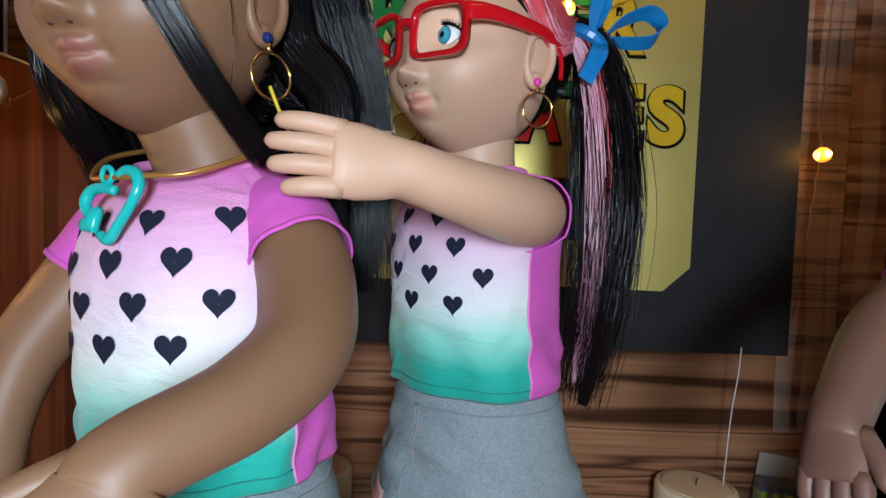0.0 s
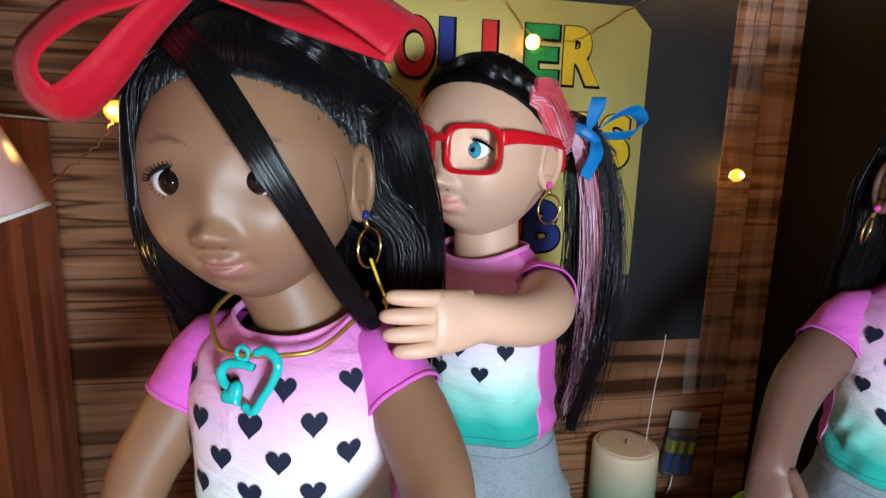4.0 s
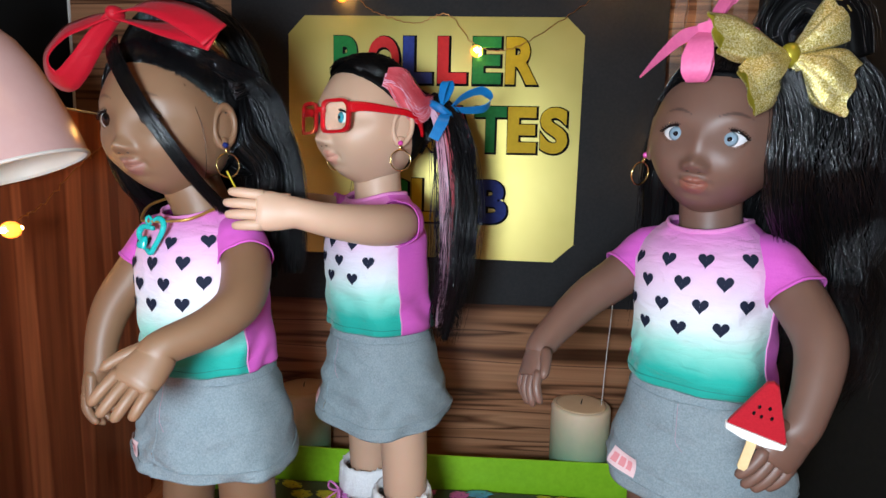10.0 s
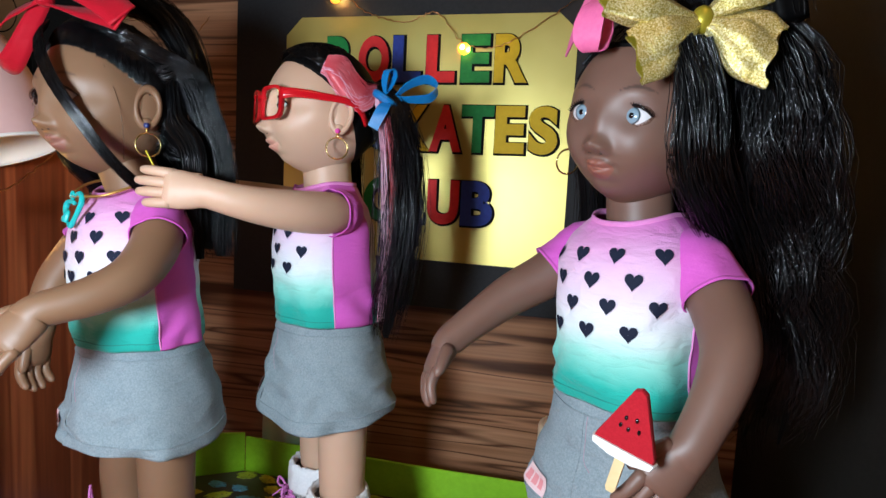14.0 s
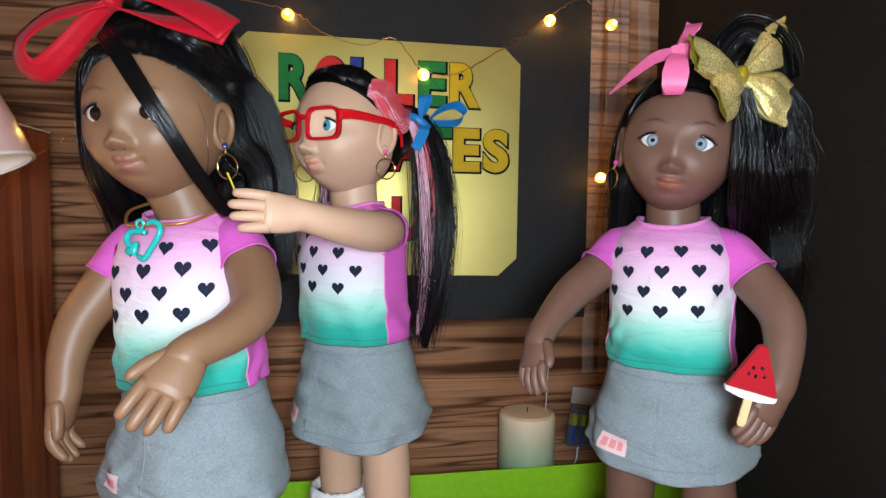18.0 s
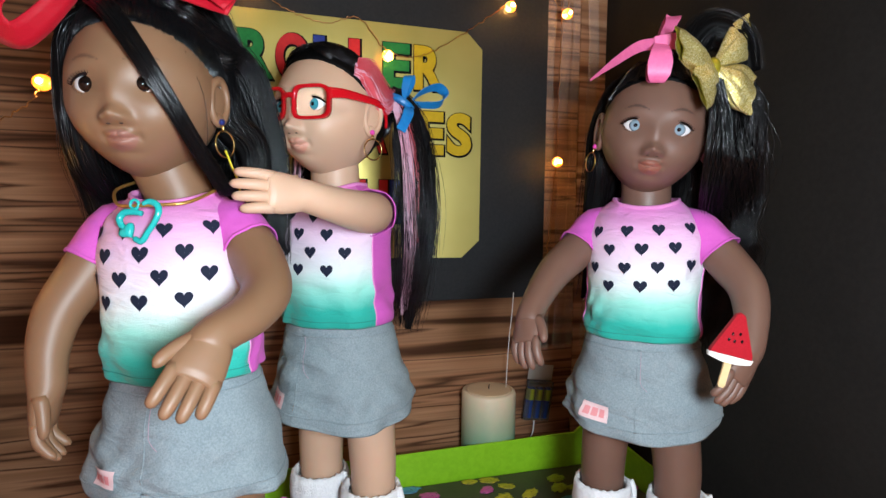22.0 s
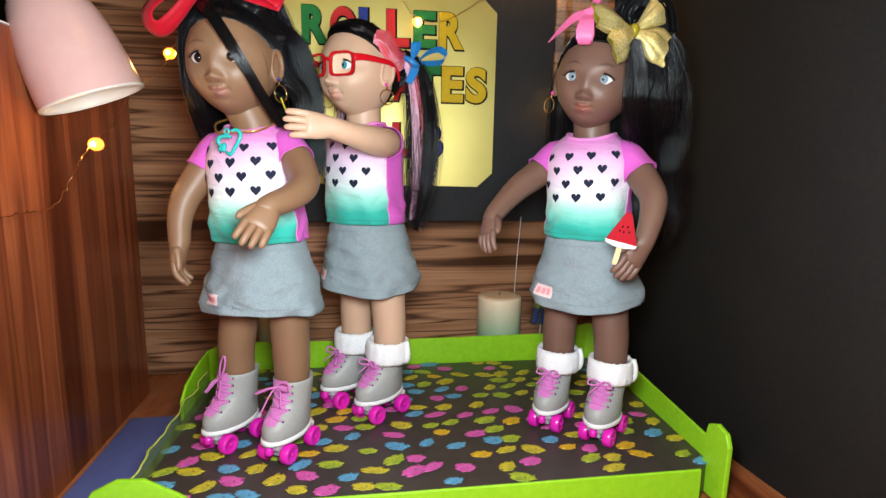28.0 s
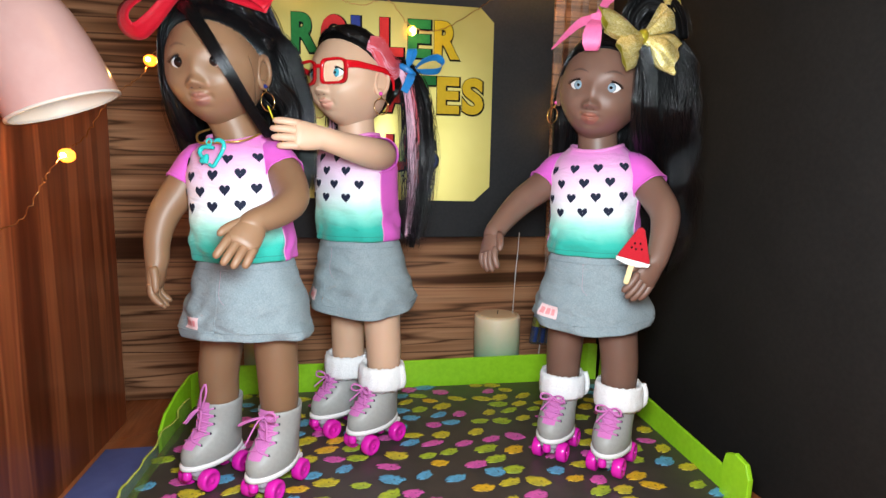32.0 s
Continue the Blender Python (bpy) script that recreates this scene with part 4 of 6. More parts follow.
def shirt_point(ang, z, lift=0.0, seed=0.0):
    rx, ry = np.interp(z, SH[:, 0], SH[:, 1]) + lift, np.interp(z, SH[:, 0], SH[:, 2]) + lift
    fold = shirt_fold(z)
    r = 1 + fold * (math.sin(ang * 5 + seed) * 0.5 + math.sin(ang * 9 + seed * 2.3 + z * 30) * 0.35 + math.sin(ang * 3 + z * 55 + seed) * 0.4)
    r += creases(ang, z, seed) * (0.014 + 0.042 * float(np.clip((0.300 - z) / 0.03, 0, 1)) + 0.020 * min(1.0, abs(ang) / 1.4) * float(np.clip((z - 0.30) / 0.02, 0, 1)))
    s, c = math.sin(ang), math.cos(ang)
    ry += 0.0035 * max(c, 0) * math.exp(-(((z - 0.305) / 0.045) ** 2))
    return np.array([rx * r * math.copysign(abs(s) ** 0.88, s), sway(z) - ry * r * math.copysign(abs(c) ** 0.88, c), z - 0.0075 * max(c, 0) ** 1.5 * float(smooth(0.347, 0.3725, z))])


def creases(u, z, seed):
    """Soft slanting folds of worn cloth, about -1 to 1."""
    a = math.sin(u * 5 + z * 150 + seed + 1.5 * math.sin(z * 70 + seed * 2 + u)) * math.sin(u * 3 - z * 90 + seed * 1.7)
    b = math.sin(u * 9 - z * 200 + 2 * math.sin(u * 4 + seed)) * max(0.0, math.sin(u * 2.3 + z * 60 + seed * 3))
    return 0.6 * a + 0.4 * b


def shirt_fold(z):
    return 0.006 + 0.020 * float(np.clip((0.298 - z) / 0.03, 0, 1))


def arm_line(doll, joints):
    return spline([doll.local(q) for q in joints], 26)


def doll_mesh(name, doll, tone, label, arms, palms, hair, legs=(0.027, 0.027), eyes=0.0160):
    g = Geo()
    # body under the clothes
    g.add(loft([body_ring(z, rx * (0.93 - 9 * max(0, z - 0.342)), ry * (0.93 - 9 * max(0, z - 0.342)), 32, cy=sway(z)) for z, rx, ry in SHIRT[2:-3]] + [body_ring(0.362, 0.0215, 0.0210, 32, cy=sway(0.376))]), 0)
    neck_top = doll.at((0, 0.006, -0.030))
    g.add(tube(spline([(0, -0.005, 0.350), (0, -0.006, 0.368), (neck_top[0] * 0.5, -0.004 + neck_top[1] * 0.4, 0.386), tuple(neck_top)], 12), [0.023, 0.0215, 0.0212, 0.0222], 28), 0)
    g.add(loft([body_ring(z, rx, ry, 32) for z, rx, ry in ((0.262, 0.044, 0.040), (0.235, 0.047, 0.043), (0.20, 0.047, 0.043), (0.188, 0.043, 0.039))]), 0)
    for hip, leg in ((-0.025, -legs[0]), (0.025, legs[1])):
        g.add(tube(spline([(hip, 0.004, 0.21), (hip * 0.4 + leg * 0.6, 0.004, 0.16), (leg, 0.004, 0.12), (leg, 0.005, 0.085), (leg, 0.007, 0.055)], 22), [0.0235, 0.0228, 0.0218, 0.0210, 0.0200, 0.0168, 0.0145], 24), 0)
    for line, h in zip(arms, palms):
        g.add(arm_geo(line, *h[:4]), 0)
    for h in palms:
        g.add(hand_geo(*h), 0)
    # head
    base = loft([face_of(skull(d)) for d in sphere_dirs(200, 176)])
    hv = base[0]
    front = hv[hv[:, 1] < -0.02]

    def fy(x, z):
        q = np.argsort((front[:, 0] - x) ** 2 + (front[:, 2] - z) ** 2)[:4]
        w = 1 / (1e-7 + (front[q, 0] - x) ** 2 + (front[q, 2] - z) ** 2)
        return float((front[q, 1] * w).sum() / w.sum())

    hg = Geo()
    hg.add(base, 0)
    for s in (-1, 1):
        ex, ez = s * eyes, 0.0034
        ey = fy(ex, ez) - 0.0004
        hg.add(ball((ex, ey + 0.0060, ez), (0.0100, 0.0070, 0.0084), 24, 16), 2)
        for rad, mat, out in ((0.0048, 3, 0.0007), (0.0021, 4, 0.0011)):
            th = np.linspace(0.0, 1.0, 5)
            a = np.arange(20) * TAU / 20
            rr = []
            for t in th:
                q = rad * max(t, 0.02)
                rr.append(np.stack([ex + s * 0.0004 + q * np.cos(a), np.full(20, ey + 0.0060 - 0.0070 * math.sqrt(1 - (q / 0.0094) ** 2) - out * (1 - 0.75 * t**2)), ez + q * np.sin(a)], 1))
            hg.add(loft(rr), mat)
        # lids and lashes
        us = np.linspace(-1.45, 1.45, 19)

        def on_lid(u, el, grow):
            return np.array([ex + 0.0100 * grow * math.cos(el) * math.sin(u), ey + 0.0060 - 0.0070 * grow * math.cos(el) * math.cos(u), ez + 0.0084 * grow * math.sin(el)])

        rim_up, rim_low = (lambda u: 0.02 + 0.62 * max(0.0, math.cos(u * 1.28))), (lambda u: 0.02 - 0.70 * max(0.0, math.cos(u * 1.28)))
        hg.add(loft([[on_lid(u, rim_up(u), 1.005) for u in us]] + [[on_lid(u, rim_up(u) + (1.45 - rim_up(u)) * q, 1.10) for u in us] for q in (0.0, 0.2, 0.45, 0.7, 1.0)], False, False), 0)
        hg.add(loft([[on_lid(u, rim_low(u), 1.005) for u in us]] + [[on_lid(u, rim_low(u) - (1.35 + rim_low(u)) * q, 1.07 - 0.04 * q) for u in us] for q in (0.0, 0.3, 0.6, 1.0)], False, False), 0)
        hg.add(tube(np.array([on_lid(u, rim_up(u) + 0.02, 1.11) for u in us[1:-1]]), [0.0003, 0.0009, 0.0010, 0.0009, 0.0004], 6), 4)
        for k in range(17):
            u = -1.25 + 2.5 * k / 16
            q = on_lid(u, rim_up(u) + 0.03, 1.11)
            e = q + np.array([0.0014 * math.sin(u) + s * 0.0006, -0.0015, 0.0013 * math.cos(u) + 0.0005])
            hg.add(tube(np.array([q, (q + e) / 2 + (0, -0.0005, -0.0004), e]), [0.00046, 0.00036, 0.00014], 5), 4)
        for k in range(9):
            u = s * (-0.2 + 1.35 * k / 8)
            q = on_lid(u, rim_low(u) - 0.05, 1.07)
            hg.add(tube(np.array([q, q + np.array([0.0005 * math.sin(u), -0.0005, -0.0008])]), [0.00022, 0.0001], 4), 4)
        # ears
        em = pose(s * 0.0448, -0.0015, -0.001, 0, 0, -s * 20) @ pose(0, 0, 0, -8, 0, 0)
        er = ring((0, 0, 0), 0.0105, 0.0027, pose(0, 0, 0, 0, 0, 90), 24, 8)
        hg.add(moved((er[0] * np.array([1, 0.78, 1.3]), er[1]), em), 0)
        hg.add(moved(ball((-s * 0.0012, 0.0, 0.0), (0.0022, 0.0080, 0.0120), 16, 10), em), 0)
        hg.add(moved(ball((0, 0.0002, -0.0118), (0.0028, 0.0046, 0.0044), 12, 8), em), 0)
    for s in (-1, 1):
        hg.add(ball((s * 0.0036, fy(s * 0.0036, -0.0194) + 0.0002, -0.0194), (0.0012, 0.0008, 0.0006), 10, 6), 6)
    hv, hf = hg.get()
    head_start = g.n
    g.add(moved((hv, hf), doll.head), 0)
    g.m[-len(hf) :] = hg.m
    # hair: pieces are (geometry, slot, in head space)
    for geo, slot, in_head in hair:
        g.add(moved(geo, doll.head) if in_head else geo, slot)
    v, f = g.get()
    skin = SKIN[tone]
    me = mesh_from(name, (v, f), [skin, skin, M_SCLERA, IRIS[tone], M_PUPIL, M_HAIR, M_NOSTRIL, M_STREAK, M_REDHAIR, M_CORE_HAIR], g.m)
    # pigment of the lips and brows, one value a point
    lips, brows = np.zeros(len(v)), np.zeros(len(v))
    n0, nb = head_start, len(base[0])
    lips[n0 : n0 + nb], brows[n0 : n0 + nb] = lip_tint(base[0]), brow_tint(base[0], eyes)
    for key, values in (("lip_tint", lips), ("brow_tint", brows)):
        me.attributes.new(key, "FLOAT", "POINT").data.foreach_set("value", values)
    ob = new(name, me)
    ob.matrix_world = doll.m
    return tagged(ob, label, "doll", "dolls in the tray")


# cloth
def ombre():
    m = material("ombre_jersey", (0.8, 0.8, 0.8), 0.75, 0.0, Sheen_Weight=0.2)
    k = Nodes(m)
    tc, sep = k.node("ShaderNodeTexCoord"), k.node("ShaderNodeSeparateXYZ")
    k.t.links.new(tc.outputs["Object"], sep.inputs[0])
    n = k.noise(tc.outputs["Object"], 30, 3)
    z = k.maths("ADD", sep.outputs[2], k.maths("MULTIPLY", k.maths("SUBTRACT", n, 0.5), 0.012))
    f = k.maths("DIVIDE", k.maths("SUBTRACT", z, 0.25), 0.13)
    col = k.ramp(f, [(0.0, (0.008, 0.34, 0.27)), (0.12, (0.02, 0.42, 0.34)), (0.26, (0.30, 0.70, 0.60)), (0.38, (0.70, 0.79, 0.79)), (0.50, (0.75, 0.68, 0.78)), (0.63, (0.74, 0.53, 0.71)), (0.76, (0.71, 0.36, 0.62)), (0.92, (0.66, 0.15, 0.51))])
    k.base(col)
    w = k.noise(k.coords((1, 1, 1)), 1400, 2)
    fold = k.noise(k.coords((1, 1, 2.5)), 42, 3, 0.5, 0.6)
    k.bump(k.mix(0.12, fold, w), 0.85, 0.004)
    return m


def cloth(name, a, b, scale=700, rough=0.8, fold=0.35):
    m = material(name, a, rough, 0.0, Sheen_Weight=0.05, Specular_IOR_Level=0.2)
    k = Nodes(m)
    n = k.noise(k.coords((1, 1, 1)), scale, 3, 0.7)
    big = k.noise(k.coords((0.7, 0.7, 1.9)), 30, 3, 0.5, 0.8)
    s = k.noise(k.coords((1, 1, 1)), 90, 3, 0.6)
    k.base(k.mix(0.18, k.ramp(n, [(0.35, a), (0.65, b)]), k.ramp(s, [(0.35, a), (0.65, b)])))
    k.bump(k.mix(0.12, big, n), fold * 1.3, 0.0060)
    return m


M_OMBRE = ombre()
M_MAGENTA = cloth("magenta_jersey", (0.56, 0.09, 0.46), (0.62, 0.12, 0.50), 1200, 0.75)
M_PINKTRIM = cloth("pink_trim", (0.66, 0.20, 0.50), (0.70, 0.26, 0.55), 1200, 0.75, 0.1)
M_JERSEY = cloth("heather_grey_jersey", (0.188, 0.244, 0.270), (0.298, 0.358, 0.386), 800, 0.9, 0.70)
M_HEART = material("navy_print", (0.012, 0.016, 0.034), 0.75, 0.0, Specular_IOR_Level=0.15)
M_TAG = cloth("white_pink_label", (0.74, 0.52, 0.54), (0.80, 0.62, 0.62), 500, 0.7, 0.05)
M_TAGRED = material("red_label_print", (0.72, 0.28, 0.30), 0.7)
M_STITCH = material("pink_stitching", (0.38, 0.27, 0.33), 0.8)


def heart_geo(s0, z0, size, seed):
    n = 36
    t = np.arange(n) * TAU / n
    hx = 16 * np.sin(t) ** 3 / 32
    hz = (13 * np.cos(t) - 5 * np.cos(2 * t) - 2 * np.cos(3 * t) - np.cos(4 * t)) / 32 + 0.08
    hz = hz * 1.04
    sx = s0 / (float(np.interp(z0, SH[:, 0], SH[:, 1])) + 0.0004)
    mid = math.copysign(math.asin(min(0.98, abs(sx)) ** (1 / 0.88)), sx)
    reach = float(np.linalg.norm(shirt_point(mid + 0.12, z0, 0.0010, seed) - shirt_point(mid - 0.12, z0, 0.0010, seed))) / 0.24
    rings = []
    for k in (1.0, 0.8, 0.6, 0.4, 0.2, 0.02):
        row = []
        for x, z in zip(hx, hz):
            zz = z0 + k * z * size
            row.append(shirt_point(mid + k * x * size * 0.95 / reach, zz, 0.0010, seed))
        rings.append(row)
    return loft(rings, False)


def sector(a0, a1, seed, lift=0.0, n=18):
    rows = []
    for z in np.concatenate([[0.2500, 0.2515, 0.2545], np.linspace(0.258, 0.3725, 56)]):
        rows.append([shirt_point(a, z, lift, seed) for a in np.linspace(a0, a1, n)])
    inner = [[shirt_point(a, 0.2525, -0.002, seed) for a in np.linspace(a0, a1, n)]]
    return loft(inner + rows, False, False)


def t_shirt(doll, arms, seed, label, skew, rise, tall, lengths=(0.034, 0.034)):
    t = thing("t_shirt", doll.m, label, "t-shirt", "t-shirts on the dolls")
    e = 1.40
    part("front_panel", sector(-e, e, seed, 0, 110), M_OMBRE, t, "ombre pink, white and teal front")
    part("side_panel", sector(e - 0.01, e + 0.78, seed, 0.0002), M_MAGENTA, t, "magenta side panel")
    part("side_panel", sector(-e - 0.78, -e + 0.01, seed, 0.0002), M_MAGENTA, t, "magenta side panel")
    part("back_panel", sector(e + 0.77, TAU - e - 0.77, seed, 0, 24), M_OMBRE, t)
    for s in (-1, 1):
        part("side_seam", tube(np.array([shirt_point(s * e, z, 0.0002, seed) for z in np.linspace(0.251, 0.340, 24)]), 0.0007, 6), M_PINKTRIM, t)
    part("neck_trim", loft_ring_trim(seed), M_PINKTRIM, t, "stitched pink neckline")
    part("hem_stitch", tube(np.array([shirt_point(a, 0.2562, 0.0003, seed) for a in np.linspace(-e, e, 50)]), 0.00035, 5), material("teal_stitching", (0.02, 0.25, 0.21), 0.7), t)
    for line, long in zip(arms, lengths):
        d = np.concatenate([[0], np.cumsum(np.linalg.norm(np.diff(line, axis=0), axis=1))])
        pick = lambda s: np.array([np.interp(s, d, line[:, i]) for i in range(3)])  # noqa: E731
        ss = np.linspace(-0.0, long, 12)
        p = np.array([pick(max(q, 0)) for q in ss])
        p[0] = p[0] * 0.62 + np.array([0, -0.0075, 0.347]) * 0.38
        p[1] = p[1] * 0.86 + np.array([0, -0.0075, 0.347]) * 0.14
        r = [0.0160, 0.0180, 0.0188, 0.0192, 0.0193, 0.0192, 0.0191, 0.0190, 0.0189, 0.0189, 0.0190, 0.0192]
        v, f = tube(p, r, 32, caps=False)
        rn = np.arange(len(v)) % 32
        k = np.arange(len(v)) // 32
        c = p[k]
        crumple = np.array([creases(i * TAU / 32, 0.30 + j * 0.004, seed + 1) for i, j in zip(rn, k)])
        v = c + (v - c) * (1 + (0.022 * np.sin(rn * TAU / 32 * 5 + seed) + 0.045 * crumple) * np.minimum(1, k / 8.0))[:, None]
        sl = part("sleeve", (v, f), M_MAGENTA, t, "magenta cap sleeve")
        hem, fr = p[-1], frames(p)[-1]
        a = np.arange(32) * TAU / 32
        rr = []
        for q in np.arange(6) * TAU / 6:
            rr.append(q)
        tv = []
        for i, b in enumerate(a):
            rad = 0.0192 * (1 + 0.022 * math.sin(b * 5 + seed) + 0.045 * creases(b, 0.344, seed + 1))
            dirn = math.cos(b) * fr[0] + math.sin(b) * fr[1]
            tang = np.cross(fr[0], fr[1])
            tv.append([hem + (rad + 0.0006 * math.cos(q)) * dirn + 0.0013 * math.sin(q) * tang for q in rr])
        tv.append(tv[0])
        part("sleeve_hem", loft(tv, False), M_MAGENTA, sl)
    for z, row in ((0.3465, (-0.0352, -0.0120, 0.0120, 0.0352)), (0.3310, (-0.0245, 0.0, 0.0245)), (0.3155, (-0.0360, -0.0124, 0.0124, 0.0360)), (0.3000, (-0.0245, 0.0, 0.0245))):
        for s in row:
            part("heart_print", heart_geo(s * 1.06, 0.3233 + (z - 0.3233) * tall + rise + skew * s, 0.0112, seed), M_HEART, t)
    return t


def loft_ring_trim(seed):
    rows = []
    for i in range(49):
        a = i * TAU / 48
        c = shirt_point(a, 0.3722, 0.0, seed)
        o = np.array([math.sin(a), -math.cos(a), 0])
        rows.append([c + o * 0.0012 * math.cos(q) + np.array([0, 0, 1]) * 0.0022 * math.sin(q) for q in np.arange(8) * TAU / 8])
    return loft(rows, False)


def skirt(doll, seed, label, tag_at=-0.62, long=1.0):
    t = thing("skirt", doll.m, label, "skirt", "skirts on the dolls")
    prof = [(0.1630, 0.0677, 0.0578), (0.1625, 0.0694, 0.0595), (0.1660, 0.0697, 0.0598), (0.1720, 0.0688, 0.0593), (0.1850, 0.0662, 0.0574), (0.2000, 0.0625, 0.0547), (0.2150, 0.0576, 0.0511), (0.2300, 0.0539, 0.0486), (0.2430, 0.0505, 0.0461), (0.2515, 0.0480, 0.0435), (0.2580, 0.0468, 0.0423)]

    def pt(a, z, lift=0.0):
        q = sorted(prof[1:])
        zs = [r[0] for r in q]
        rx, ry = np.interp(z, zs, [r[1] for r in q]) + lift, np.interp(z, zs, [r[2] for r in q]) + lift
        fd = 0.014 + 0.034 * float(np.clip((0.24 - z) / 0.08, 0, 1))
        r = 1 + fd * (math.sin(a * 5 + seed) * 0.5 + math.sin(a * 7 + seed * 2.3 + z * 12) * 0.35 + math.sin(a * 3 + z * 25 + seed) * 0.4)
        r += creases(a, z * 0.85, seed) * (0.034 + 0.026 * float(np.clip((0.235 - z) / 0.05, 0, 1)))
        dz = 0.0045 * math.sin(a * 2 + seed) * float(np.clip((0.2 - z) / 0.04, 0, 1))
        zz = z + dz
        return np.array([rx * r * math.sin(a), sway(z) - ry * r * math.cos(a), 0.245 - (0.245 - zz) * long if zz < 0.245 else zz])

    aa = np.linspace(0, TAU, 97)
    levels = [0.1625, 0.1640] + list(np.linspace(0.166, 0.258, 26))
    rows = [[pt(a, 0.168, -0.003) for a in aa], [pt(a, 0.1630, -0.0015) for a in aa]] + [[pt(a, q) for a in aa] for q in levels]
    part("skirt_body", loft(rows, False, False), M_JERSEY, t, "heather grey jersey with soft folds")
    part("hem_seam", tube(np.array([pt(a, 0.1725, 0.0002) for a in aa]), 0.00055, 6), M_JERSEY, t)
    part("waist_seam", tube(np.array([pt(a, 0.243, 0.0002) for a in aa]), 0.0006, 6), M_JERSEY, t)
    part("fly_stitch", tube(np.array([pt(0.05 + 0.18 * max(0, (0.215 - z) / 0.012) ** 2 * (z < 0.215), z, 0.0002) for z in np.linspace(0.206, 0.243, 18)]), 0.00026, 5), M_STITCH, t, "faint pink stitching")
    part("front_seam", tube(np.array([pt(0.0, z, 0.0001) for z in np.linspace(0.17, 0.242, 18)]), 0.0004, 5), M_JERSEY, t)
    rows = [[pt(tag_at + x / 0.062, z, 0.0014) for x in np.linspace(-0.0115, 0.0115, 16)] for z in np.linspace(0.1750, 0.1890, 10)]
    tg = part("label_tag", loft(rows, False, False), M_TAG, t, "small white and pink sewn label")
    for x0, x1 in ((-0.0085, -0.0035), (-0.002, 0.003), (0.0045, 0.0085)):
        rows = [[pt(tag_at + x / 0.062, z, 0.0020) for x in np.linspace(x0, x1, 6)] for z in (0.1785, 0.180, 0.182, 0.184, 0.1855)]
        part("print_bar", loft(rows, False, False), M_TAGRED, tg)
    return t


# skates
M_BOOT = speckled("grey_boot_vinyl", (0.315, 0.315, 0.305), (0.355, 0.355, 0.345), 300, 0.48, 0.12)
M_SOLE = material("white_sole", (0.78, 0.76, 0.78), 0.45)
M_WHEEL = speckled("magenta_wheel_plastic", (0.68, 0.012, 0.38), (0.74, 0.02, 0.44), 90, 0.22, 0.05)
M_PLATE = material("pale_clear_plate", (0.52, 0.50, 0.56), 0.25, 0.0, Transmission_Weight=0.25)
M_LACE = cloth("magenta_lace", (0.56, 0.15, 0.45), (0.66, 0.23, 0.55), 1600, 0.7, 0.1)
M_FUR = speckled("white_fleece", (0.80, 0.80, 0.82), (0.90, 0.90, 0.91), 500, 0.95, 0.7, 0.0022)
M_EYELET = material("dark_eyelet", (0.06, 0.05, 0.07), 0.35, 0.6)


def oval(z, toe, heel, half, n=32):
    a = np.arange(n) * TAU / n
    c, r = (toe + heel) / 2, (heel - toe) / 2
    y = c - r * np.cos(a)
    w = half * (1 - 0.16 * np.clip((y - c) / r, 0, 1))
    return np.stack([w * np.sin(a), y, np.full(n, z)], 1)


